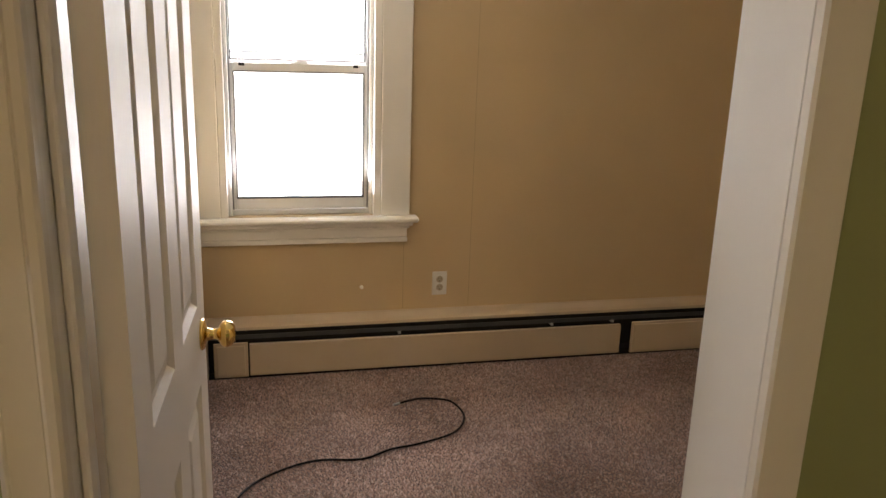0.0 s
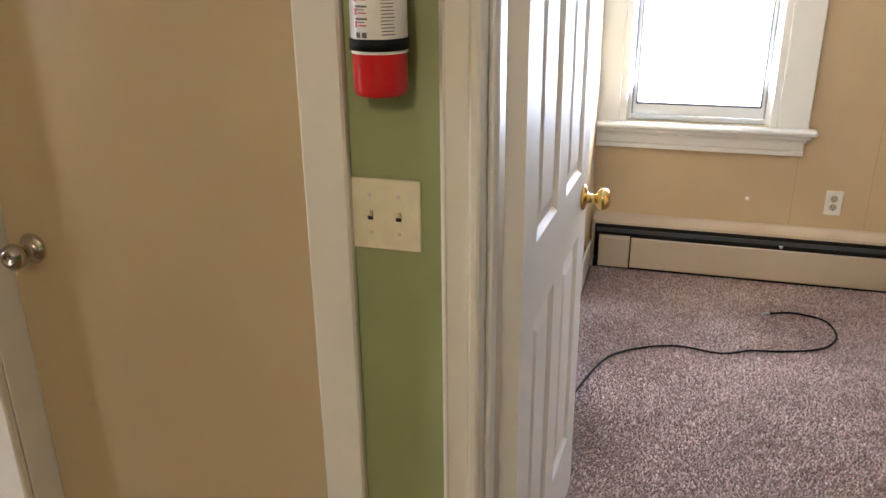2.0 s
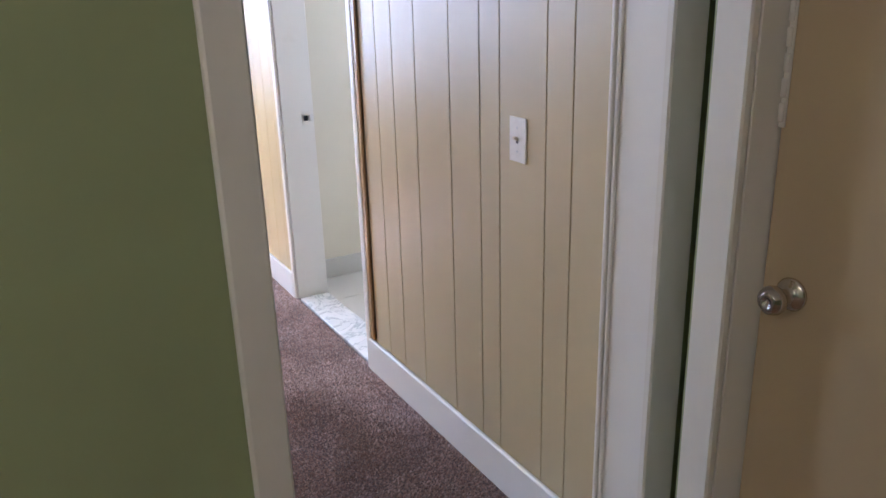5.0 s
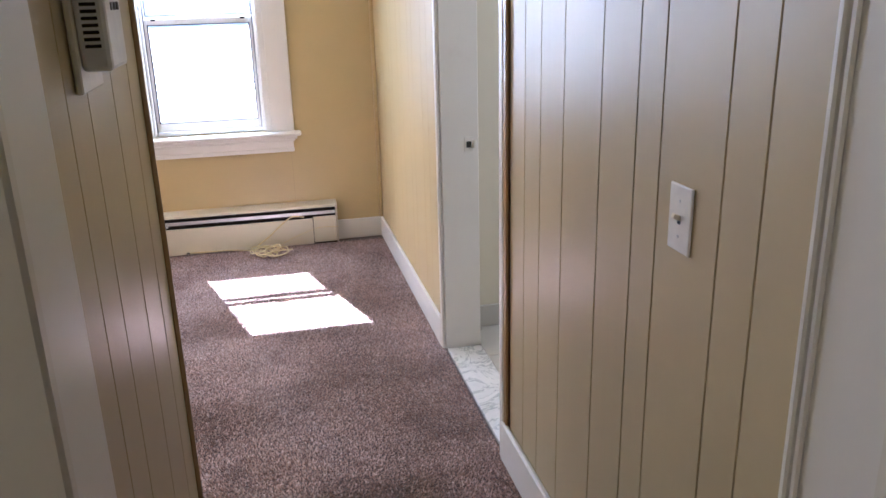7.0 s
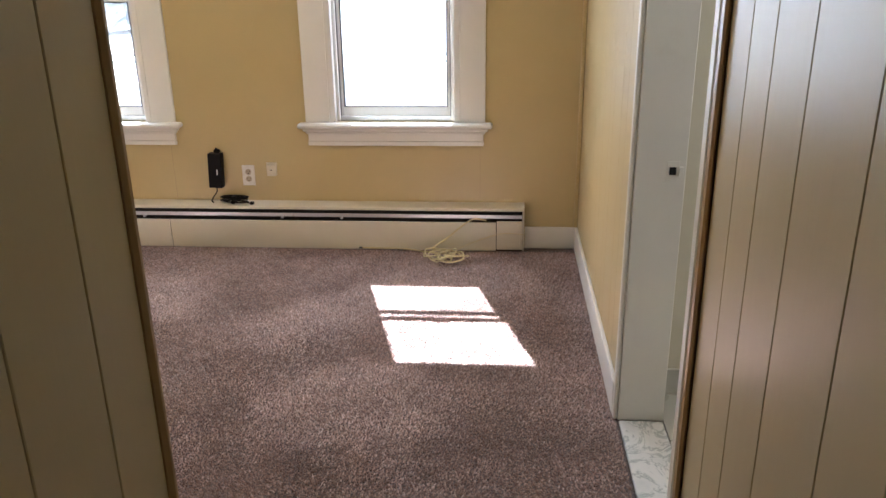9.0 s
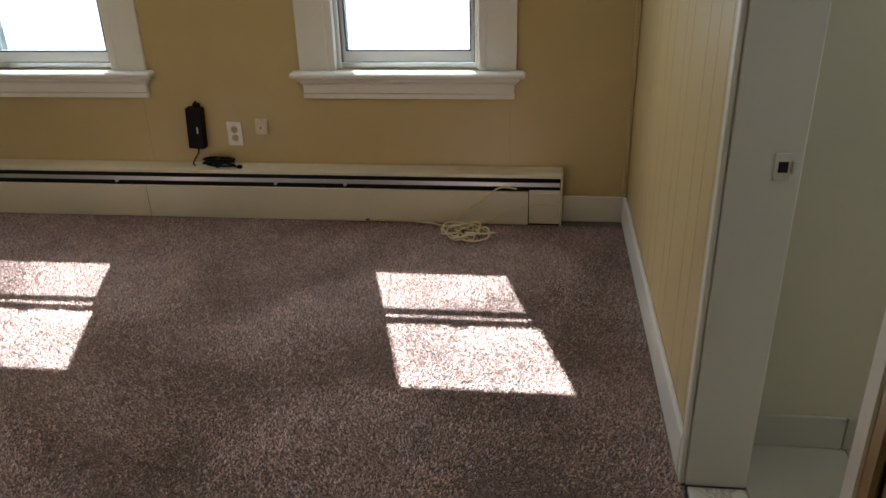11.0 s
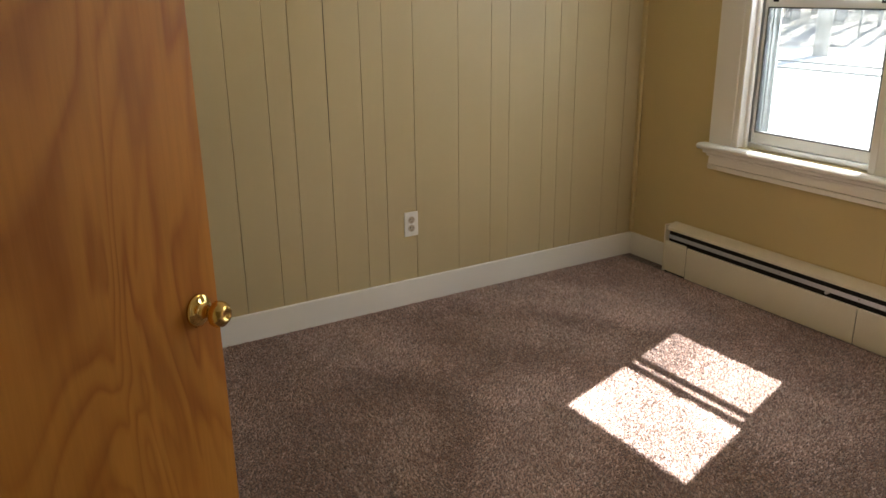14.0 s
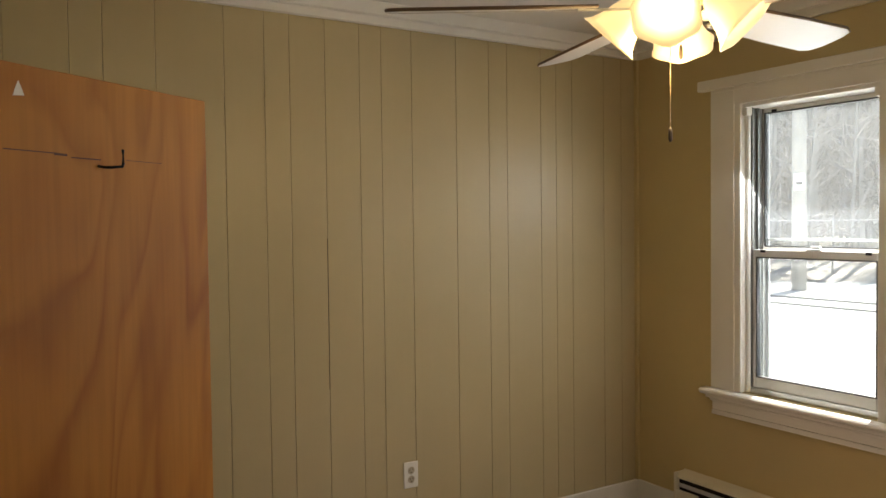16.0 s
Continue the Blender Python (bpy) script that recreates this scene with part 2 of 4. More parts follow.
def wood_material():
    """Orange rotary-cut veneer: broad wandering growth rings, clouds of tone and fine pores."""
    m, n, l, b = material("orange_veneer")
    field = noise_node(n, l, 2.6, 2.5, 0.45, (1.5, 1, 0.46))
    field.inputs["Distortion"].default_value = 1.0
    k = n.new("ShaderNodeMath")
    k.operation = "MULTIPLY"
    k.inputs[1].default_value = 10.5
    l.new(field.outputs["Fac"], k.inputs[0])
    year = n.new("ShaderNodeMath")
    year.operation = "FRACT"
    l.new(k.outputs[0], year.inputs[0])
    ring = n.new("ShaderNodeValToRGB")
    el = ring.color_ramp.elements
    el[0].position, el[0].color = 0.0, (0.30, 0.30, 0.30, 1)
    el[1].position, el[1].color = 0.22, (1, 1, 1, 1)
    late = el.new(0.55)
    late.color = (0.88, 0.88, 0.88, 1)
    late = el.new(0.96)
    late.color = (0.30, 0.30, 0.30, 1)
    l.new(year.outputs[0], ring.inputs["Fac"])
    cloud = noise_node(n, l, 3.2, 4, 0.55, (1.6, 1, 0.5))
    mixf = n.new("ShaderNodeMath")
    mixf.operation = "MULTIPLY_ADD"
    mixf.inputs[1].default_value = 0.22
    l.new(ring.outputs["Color"], mixf.inputs[0])
    h = n.new("ShaderNodeMath")
    h.operation = "MULTIPLY"
    h.inputs[1].default_value = 0.52
    l.new(cloud.outputs["Fac"], h.inputs[0])
    l.new(h.outputs[0], mixf.inputs[2])
    c = ramp(n, l, mixf.outputs[0], [(0.24, (0.27, 0.090, 0.012)), (0.38, (0.38, 0.150, 0.023)), (0.62, (0.47, 0.208, 0.036))])
    pores = noise_node(n, l, 90, 4, 0.6, (1, 1, 0.04))
    pr = ramp(n, l, pores.outputs["Fac"], [(0.35, (0.92, 0.92, 0.92)), (0.6, (1.03, 1.03, 1.03))])
    mul = n.new("ShaderNodeMixRGB")
    mul.blend_type = "MULTIPLY"
    mul.inputs["Fac"].default_value = 1
    l.new(c.outputs["Color"], mul.inputs["Color1"])
    l.new(pr.outputs["Color"], mul.inputs["Color2"])
    l.new(mul.outputs["Color"], b.inputs["Base Color"])
    b.inputs["Roughness"].default_value = 0.5
    b.inputs["Specular IOR Level"].default_value = 0.22
    bump(n, l, b, pores.outputs["Fac"], 0.06, 0.001)
    return m


WOOD = wood_material()

# ---- floors and ceilings ----
bm = bmesh.new()
box(bm, -3.6, 0.0, -3.155, 0.0, -0.12, 0)
box(bm, -0.876, 0.0, -4.06, -3.155, -0.12, 0)
structure("floor_bedroom", bm, CARPET, "mauve brown cut-pile carpet with footprints", "carpet")
bm = bmesh.new()
box(bm, -0.01, 2.6, -8.1, -5.22, -0.12, 0)
structure("floor_side_room", bm, CARPET, "mauve brown cut-pile carpet in the side room", "carpet")
bm = bmesh.new()
box(bm, -3.0, -0.01, -8.1, -4.06, -0.12, -0.004)
box(bm, -0.01, 0.95, -5.22, -4.06, -0.12, -0.004)
structure("floor_hall", bm, LAMINATE, "brown hall floor", "floor")
bm = bmesh.new()
box(bm, -4.0, 3.0, -8.4, 0.3, CEIL, CEIL + 0.12)
structure("ceiling", bm, CEILING, "plain white painted ceiling", "ceiling")

# ---- walls ----
WIN_L, WIN_R, WIN_A = -2.637, -0.975, -5.664
HALF, SILL, HEAD = 0.345, 0.69, 2.0
bm = bmesh.new()
holed(bm, "x", -3.8, 0.12, 0.0, 0.17, -0.5, CEIL, [(c - HALF, c + HALF, SILL, HEAD) for c in (WIN_L, WIN_R)])
wall_north = structure("wall_north", bm, WALL_C, "tan painted wall with two windows")
bm = bmesh.new()
holed(bm, "y", -4.0, 0.0, -3.8, -3.61, -0.5, CEIL)
wall_west = structure("wall_west", bm, DARK, "tan wall of grooved wood panelling")
bm = bmesh.new()
holed(bm, "x", -3.6, -0.882, -3.275, -3.155, 0, CEIL, [(-2.21, -1.59, 0, 1.70)])
structure("wall_south", bm, WALL_C, "tan painted wall with a low closet doorway")
bm = bmesh.new()
holed(bm, "x", -3.6, -1.0, -4.0, -3.9, 0, CEIL)
structure("wall_closet", bm, WALL_C, "plain closet wall")
bm = bmesh.new()
holed(bm, "y", -4.0, -3.275, -0.996, -0.882, 0, CEIL)
wall_entry = structure("wall_entry", bm, DARK, "short panelled wall beside the entry")
bm = bmesh.new()
holed(bm, "y", -4.0, 0.0, 0.006, 0.12, 0, CEIL, [(-2.58, -1.72, 0, 2.03)])
wall_east = structure("wall_east", bm, WALL_C, "tan wall with a bathroom doorway")
bm = bmesh.new()
holed(bm, "x", -3.0, 0.3, -4.12, -4.0, 0, CEIL, [(-0.845, -0.06, 0, 2.05)])
structure("wall_hall_north", bm, GREEN, "green painted hall wall with a doorway")
bm = bmesh.new()
holed(bm, "y", -8.1, -4.225, -0.07, 0.05, 0, CEIL, [(-6.067, -5.277, 0, 2.05), (-5.03, -4.30, 0, 2.05)])
structure("wall_hall_east", bm, GREEN, "green painted hall wall with two doorways")
# slot made deep so the gap between the two casings stays dark
bm = bmesh.new()
box(bm, 0.34, 0.41, -4.30, -4.0, 0, CEIL)
box(bm, 0.05, 0.34, -4.30, -4.227, 0, CEIL)
box(bm, 0.30, 0.34, -4.12, -4.0, 0, CEIL)
structure("wall_hall_corner", bm, GREEN, "green painted walls round a slot deepened to darken the hall corner")
bm = bmesh.new()
holed(bm, "y", -5.10, -4.0, 0.9, 1.0, 0, CEIL)
structure("wall_hall_closet_east", bm, GREEN, "plain wall at the back of the hall closet")
bm = bmesh.new()
holed(bm, "x", 0.41, 0.9, -4.12, -4.0, 0, CEIL)
structure("wall_hall_closet_north", bm, GREEN, "plain wall at the side of the hall closet")
bm = bmesh.new()
holed(bm, "y", -8.1, -4.12, -3.1, -3.0, 0, CEIL)
structure("wall_hall_west", bm, GREEN, "green painted hall wall")
bm = bmesh.new()
holed(bm, "x", -3.1, 2.8, -8.3, -8.1, 0, CEIL)
structure("wall_hall_south", bm, GREEN, "green painted hall wall")
bm = bmesh.new()
holed(bm, "x", 0.05, 2.6, -5.22, -5.10, 0, CEIL)
structure("wall_side_north", bm, WALL_A, "beige painted side room wall")
bm = bmesh.new()
holed(bm, "y", -8.3, -4.9, 2.6, 2.77, -0.5, CEIL, [(WIN_A - HALF, WIN_A + HALF, SILL + 0.02, HEAD + 0.02)])
structure("wall_side_east", bm, WALL_A, "beige painted wall with one window")
bm = bmesh.new()
box(bm, 0.05, 0.056, -8.1, -6.12, 0, CEIL)
structure("wall_side_west", bm, WALL_A, "beige painted wall beside the doorway")
bm = bmesh.new()
box(bm, 0.056, 2.6, -8.1, -8.094, 0, CEIL)
structure("wall_side_south", bm, WALL_A, "beige painted side room wall")
bm = bmesh.new()
holed(bm, "x", 0.12, 1.9, -1.55, -1.43, 0, CEIL)
structure("wall_bath_north", bm, BATH, "pale green bathroom wall")
bm = bmesh.new()
holed(bm, "x", 0.12, 1.9, -3.42, -3.3, 0, CEIL)
structure("wall_bath_south", bm, BATH, "pale green bathroom wall")
bm = bmesh.new()
holed(bm, "y", -3.42, -1.43, 1.9, 2.0, 0, CEIL, [(-2.65, -2.15, 1.25, 1.95)])
structure("wall_bath_east", bm, BATH, "pale green bathroom wall with an unseen opening added for light")

GROOVE = plastic("groove_shadow_paint", (0.22, 0.17, 0.10), 0.8)


def planks(wall, axis, edges, t0, t1, z0, z1, mat, gap=0.0035):
    """Boards of grooved panelling as pieces of a wall: between the groove positions."""
    edges = sorted(edges)
    for a, b in zip(edges, edges[1:]):
        bm = bmesh.new()
        p, q = a + gap / 2, b - gap / 2
        box(bm, *((p, q, t0, t1) if axis == "x" else (t0, t1, p, q)), z0, z1, 0.0012)
        part("board", bm, mat, wall)


for w in (wall_west, wall_entry, wall_east):
    w.data.materials[0] = GROOVE
planks(wall_west, "y", [-3.155, -3.02, -2.875, -2.677, -2.57, -2.394, -2.147, -1.991, -1.889, -1.739, -1.586, -1.485, -1.339, -1.112,
                        -0.935, -0.832, -0.633, -0.539, -0.438, -0.23, -0.11, 0.0], -3.61, -3.6, 0.0, CEIL, PANEL, 0.0014)
planks(wall_east, "y", [-4.0, -3.782, -3.683, -3.486, -3.392, -3.234, -3.03, -2.877, -2.757, -2.63], 0.0, 0.008, 0.0, CEIL, PANEL, 0.003)
planks(wall_east, "y", [-2.63, -2.58, -2.3, -2.0, -1.72], 0.0, 0.008, 2.03, CEIL, PANEL, 0.003)
planks(wall_east, "y", [-1.72, -1.62, -1.5, -1.38, -1.18, -1.08, -0.9, -0.78, -0.6, -0.5, -0.3, -0.18, 0.0], 0.0, 0.008, 0.0, CEIL, WALL_C, 0.0012)
planks(wall_entry, "y", [-4.0, -3.732, -3.615, -3.435, -3.275, -3.157], -0.884, -0.876, 0.0, CEIL, PANEL, 0.003)


# ---- trim ----
def trim(name, label, pieces, mat=None, bevel=0.003):
    """One run of trim as a piece of the setting."""
    bm = bmesh.new()
    for p in pieces:
        box(bm, *p, bevel)
    return structure(name, bm, mat or TRIM, label, "trim")


trim("baseboard_west", "white painted baseboard along the panelled wall", [(-3.6, -3.584, -3.155, -0.002, 0, 0.122)])
trim("baseboard_north", "white painted baseboard beside the heater", [(-3.584, -3.29, -0.016, -0.002, 0, 0.122), (-0.283, -0.016, -0.016, -0.002, 0, 0.122)])
trim("baseboard_east", "white painted baseboard", [(-0.016, -0.001, -1.70, -0.002, 0, 0.125)])
trim("baseboard_entry", "white painted baseboard under the panelling", [(-0.018, -0.001, -3.995, -2.585, 0, 0.14)], TRIM_OLD, 0.005)
trim("baseboard_side_room", "beige painted baseboard", [(0.06, 2.53, -5.232, -5.221, 0, 0.13)])
trim("crown_west", "white crown moulding along the ceiling", [(-3.6, -3.545, -3.155, -0.002, 2.335, CEIL), (-3.6, -3.575, -3.155, -0.002, 2.302, 2.337)])
trim("crown_north", "white crown moulding along the ceiling", [(-3.545, -0.002, -0.055, -0.002, 2.335, CEIL), (-3.575, -0.002, -0.025, -0.002, 2.302, 2.337)])
trim("corner_bead_west", "tan corner strip", [(-3.6, -3.578, -0.022, -0.002, 0.122, 2.315)], WALL_C)
trim("corner_bead_east", "tan corner strip standing off the wall", [(-0.022, -0.002, -0.024, -0.003, 0.125, 2.315)], WALL_C)
trim("corner_bead_entry", "tan corner bead at the end of the panelling", [(-0.90, -0.868, -3.157, -3.138, 0, CEIL)], BEAD, 0.006)
trim("panel_edge_bead", "tan edge bead at the end of the panelling", [(-0.012, -0.001, -2.632, -2.600, 0.14, 2.06)], BEAD, 0.005)
trim("bath_casing", "white painted bathroom door casing",
     [(-0.014, -0.001, -2.600, -2.565, 0.0, 2.06), (-0.014, -0.001, -1.732, -1.700, 0.0, 2.06), (-0.014, -0.001, -2.565, -1.732, 2.02, 2.06)], TRIM_OLD)
trim("bath_jamb", "worn white bathroom door jamb",
     [(0.0, 0.152, -1.735, -1.72, 0, 2.03), (0.0, 0.152, -2.58, -2.565, 0, 2.03), (0.0, 0.152, -2.565, -1.735, 2.015, 2.03)], TRIM_OLD, 0.002)
trim("entry_jamb", "white painted jamb of the bedroom doorway",
     [(-0.075, -0.058, -4.128, -3.992, 0, 2.05), (-0.847, -0.830, -4.128, -4.003, 0, 2.05), (-0.828, -0.075, -4.128, -3.992, 2.033, 2.05),
      (-0.081, -0.074, -4.016, -4.004, 0, 2.04), (-0.085, -0.074, -4.002, -3.990, 0, 2.04)])
trim("entry_casing", "beige white casing of the bedroom doorway",
     [(-0.075, 0.012, -4.142, -4.121, 0, 2.11), (-0.888, -0.828, -4.142, -4.121, 0, 2.11), (-0.828, -0.075, -4.142, -4.121, 2.05, 2.11)], TRIM_OLD, 0.004)
trim("entry_casing_inside", "white casing inside the bedroom doorway",
     [(-0.074, -0.001, -3.999, -3.978, 0, 2.11), (-0.828, -0.074, -3.999, -3.978, 2.05, 2.11)])
trim("closet_casing", "tan closet door casing", [(-1.585, -1.53, -3.154, -3.138, 0, 1.76), (-2.27, -2.215, -3.154, -3.138, 0, 1.76), (-2.215, -1.585, -3.154, -3.138, 1.70, 1.76)], WALL_C)
trim("hall_closet_casing", "beige white door casing in the hall",
     [(-0.092, -0.071, -4.318, -4.245, 0, 2.11), (-0.092, -0.071, -5.088, -5.015, 0, 2.11), (-0.092, -0.071, -5.015, -4.318, 2.035, 2.11)], TRIM_OLD, 0.004)
trim("hall_closet_jamb", "beige white door jamb in the hall",
     [(-0.07, 0.05, -4.318, -4.301, 0, 2.035), (-0.07, 0.05, -5.03, -5.013, 0, 2.035), (-0.07, 0.05, -5.013, -4.318, 2.02, 2.05)], TRIM_OLD, 0.002)
trim("side_room_casing", "beige white door casing of the side room",
     [(-0.092, -0.071, -5.280, -5.234, 0, 2.11), (-0.097, -0.071, -5.294, -5.278, 0, 2.11), (-0.094, -0.071, -5.246, -5.236, 0, 2.11), (-0.092, -0.071, -6.116, -6.052, 0, 2.11), (-0.092, -0.071, -6.052, -5.294, 2.035, 2.11)], TRIM_OLD, 0.004)
trim("side_room_jamb", "bluish white worn door jamb of the side room",
     [(-0.075, 0.058, -5.290, -5.278, 0, 2.05), (-0.075, 0.062, -6.067, -6.052, 0, 2.05), (-0.075, 0.058, -6.052, -5.293, 2.033, 2.05),
      (-0.030, 0.010, -5.300, -5.289, 0, 2.033)], TRIM, 0.003)


SEAM = plastic("seam_shadow", (0.40, 0.31, 0.18), 0.8)
for n_, p_ in (("wall_seam_side", (2.5992, 2.602, -6.4358, -6.4342, 0.26, 2.3)), ("wall_seam_side_low", (2.5992, 2.602, -6.1200, -6.1182, 0.26, 0.585)),
               ("wall_seam_north_west", (-2.2108, -2.2094, -0.0008, 0.002, 0.27, 0.565)), ("wall_seam_north_east", (-0.5276, -0.5264, -0.0008, 0.002, 0.27, 0.565))):
    bm = bmesh.new()
    box(bm, *p_)
    structure(n_, bm, SEAM, "thin seam between wall sheets", "seam")


bm = bmesh.new()
box(bm, -3.604, -3.5994, -1.7402, -1.7378, 0.80, 1.42)
structure("wall_seam_west", bm, DARK, "open dark joint between two panelling boards", "seam")


# ---- windows ----
def window(name, m, label, cords=False):
    """A double-hung aluminium window with painted casing; local x along the wall, y outward, z from the stool."""
    w = new(name)
    w.matrix_world = m
    tagged(w, label, "window", "", "structure")

    def piece(pname, mat, boxes, bev=0.003, lab="", parent=None):
        bm = bmesh.new()
        for p in boxes:
            box(bm, *p, bev)
        return part(pname, bm, mat, parent or w, lab)

    for s in (-1, 1):
        piece("side_casing", TRIM, [tuple(sorted((s * 0.345, s * 0.475))) + (-0.020, -0.001, 0.0, 1.372)])
        piece("jamb_liner", TRIM, [tuple(sorted((s * 0.312, s * 0.345))) + (-0.018, 0.165, 0.0, 1.31), tuple(sorted((s * 0.295, s * 0.312))) + (0.016, 0.036, 0.0, 1.29)])
        piece("track", TRACK, [tuple(sorted((s * 0.288, s * 0.312))) + (0.037, 0.043, 0.02, 1.29), tuple(sorted((s * 0.288, s * 0.312))) + (0.076, 0.084, 0.02, 1.29),
                             tuple(sorted((s * 0.300, s * 0.312))) + (0.043, 0.158, 0.02, 1.29),
                             tuple(sorted((s * 0.294, s * 0.312))) + (0.118, 0.124, 0.02, 1.29), tuple(sorted((s * 0.290, s * 0.312))) + (0.152, 0.160, 0.02, 1.29)], 0.001, "grey aluminium sash track")
    piece("head_casing", TRIM, [(-0.475, 0.475, -0.020, -0.001, 1.372, 1.385), (-0.345, 0.345, -0.020, -0.001, 1.305, 1.372)], 0.002)
    piece("head_cap", TRIM, [(-0.535, 0.535, -0.042, -0.001, 1.385, 1.432)], 0.004)
    piece("head_liner", TRIM, [(-0.312, 0.312, -0.001, 0.165, 1.288, 1.31)])
    piece("stool", TRIM, [(-0.512, 0.512, -0.068, -0.001, -0.026, 0.0), (-0.312, 0.312, -0.001, 0.19, -0.026, 0.0)], 0.008)
    piece("cove", TRIM, [(-0.488, 0.488, -0.046, -0.001, -0.045, -0.026), (-0.475, 0.475, -0.032, -0.001, -0.06, -0.045)], 0.005)
    piece("apron", TRIM, [(-0.465, 0.465, -0.022, -0.001, -0.098, -0.058)], 0.002)
    piece("apron_strip", TRIM, [(-0.467, 0.467, -0.024, -0.001, -0.122, -0.100)], 0.002)
    piece("sub_sill", ALU, [(-0.312, 0.312, 0.034, 0.158, 0.0, 0.026)], 0.003)
    for sname, g, y0, y1, z0, z1, b, t in (("lower_sash", 0.274, 0.044, 0.066, 0.026, 0.650, 0.048, 0.034), ("upper_sash", 0.288, 0.122, 0.144, 0.628, 1.287, 0.034, 0.020)):
        sash = piece(sname, FRAME_PAINT, [(-0.304, -g, y0, y1, z0, z1), (g, 0.304, y0, y1, z0, z1), (-g, g, y0, y1, z0, z0 + b), (-g, g, y0, y1, z1 - t, z1)], 0.002, "white aluminium sash")
        e = 0.001
        piece("gasket", GASKET, [(-g - 0.002, -g + 0.004, y0 - e, y1 + e, z0 + b, z1 - t), (g - 0.004, g + 0.002, y0 - e, y1 + e, z0 + b, z1 - t),
                                 (-g, g, y0 - e, y1 + e, z0 + b - 0.002, z0 + b + 0.004), (-g, g, y0 - e, y1 + e, z1 - t - 0.004, z1 - t + 0.002)], 0.0, "", sash)
        pane = piece("pane", GLASS, [(-g, g, (y0 + y1) / 2 - 0.002, (y0 + y1) / 2 + 0.002, z0 + b, z1 - t)], 0.0, "clear glass pane", sash)
        pane.visible_shadow = False
    piece("screen_frame", ALU, [(-0.30, -0.286, 0.150, 0.157, 0.026, 0.70), (0.286, 0.30, 0.150, 0.157, 0.026, 0.70), (-0.286, 0.286, 0.150, 0.157, 0.026, 0.04), (-0.286, 0.286, 0.150, 0.157, 0.688, 0.70)], 0.001)
    piece("insect_screen", SCREEN, [(-0.287, 0.287, 0.1530, 0.1537, 0.038, 0.69)], 0.0, "fine grey insect screen")
    bm = bmesh.new()
    box(bm, -0.035, 0.035, 0.044, 0.066, 0.650, 0.658, 0.002)
    box(bm, -0.012, 0.03, 0.046, 0.062, 0.658, 0.669, 0.002)
    part("sash_lock", bm, ALU, w, "grey metal sash lock")
    for s in (-1, 1):
        for z in (0.638, 1.268):
            bm = bmesh.new()
            y = 0.042 if z < 1 else 0.120
            box(bm, s * 0.24 - 0.013, s * 0.24 + 0.013, y - 0.002, y + 0.012, z, z + 0.012, 0.002)
            part("tilt_latch", bm, BLACK, w, "small black tilt latch")
        bm = bmesh.new()
        box(bm, s * 0.300 - 0.014, s * 0.300 + 0.012, -0.004, 0.034, 1.252, 1.288, 0.003)
        part("blind_bracket", bm, WHITE_PLASTIC, w, "small white blind bracket")
    if cords:
        for x in (-0.252, 0.252):
            bm = bmesh.new()
            sweep(bm, smooth_path([(x, 0.03, 1.28), (x + 0.004, 0.032, 1.0), (x - 0.003, 0.034, 0.72), (x, 0.036, 0.635 if x < 0 else 0.08)]), 0.0012, 5)
            part("blind_cord", bm, WHITE_PLASTIC, w, "thin white blind cord")
    return w


window("window_1", pose(WIN_L, 0, SILL), "double-hung window with wide white casing")
window("window_2", pose(WIN_R, 0, SILL), "double-hung window with wide white casing")
window("window_3", pose(2.6, WIN_A, SILL + 0.02, 0, 0, -90), "double-hung window with white casing and blind cords", True)


# ---- knobs, doors ----
def knob(parent, m, mat, rose=0.032, reach=0.058, r=0.027, label=""):
    """Round door knob: rose, neck and knob about the local z axis of m."""
    k = 0.012 + (reach - 0.012) * 0.45
    bm = bmesh.new()
    lathe(bm, [(rose * 0.98, 0), (rose, 0.003), (rose * 0.86, 0.007), (rose * 0.55, 0.010), (0.013, 0.012), (0.0105, k * 0.8), (0.012, k),
               (r * 0.72, k + 0.004), (r * 0.97, k + 0.011), (r, k + 0.018), (r * 0.9, k + 0.026), (r * 0.66, k + 0.031), (r * 0.62, k + 0.0325), (r * 0.34, k + 0.032), (r * 0.28, k + 0.029), (0.001, k + 0.029)], m, 28)
    return part("knob", bm, mat, parent, label)


def hinge(parent, x, y, z, mat):
    bm = bmesh.new()
    for j in range(5):
        lathe(bm, [(0.006, 0), (0.006, 0.0165)], Matrix.Translation((x, y, z + j * 0.0175)), 10)
    return part("hinge", bm, mat, parent, "painted butt hinge")


# white six-panel door of the side room, standing open
d1 = new("door_1")
d1.matrix_world = pose(0.074, -5.313, 0.012, 0, 0, -2.7)
tagged(d1, "white six-panel door standing wide open", "door", "", "structure")
DW, DH = 0.70, 2.015
cols = [(0.105, 0.300), (0.400, 0.595)]
rows = [(0.22, 0.80), (0.96, 1.58), (1.67, 1.88)]
bm = bmesh.new()
for x0, x1 in ((0, 0.105), (0.300, 0.400), (0.595, DW)):
    box(bm, x0, x1, -0.0175, 0.0175, 0, DH)
for z0, z1 in ((0, 0.22), (0.80, 0.96), (1.58, 1.67), (1.88, DH)):
    for x0, x1 in cols:
        box(bm, x0, x1, -0.0175, 0.0175, z0, z1)
slab = part("door_frame", bm, DOOR_WHITE, d1)
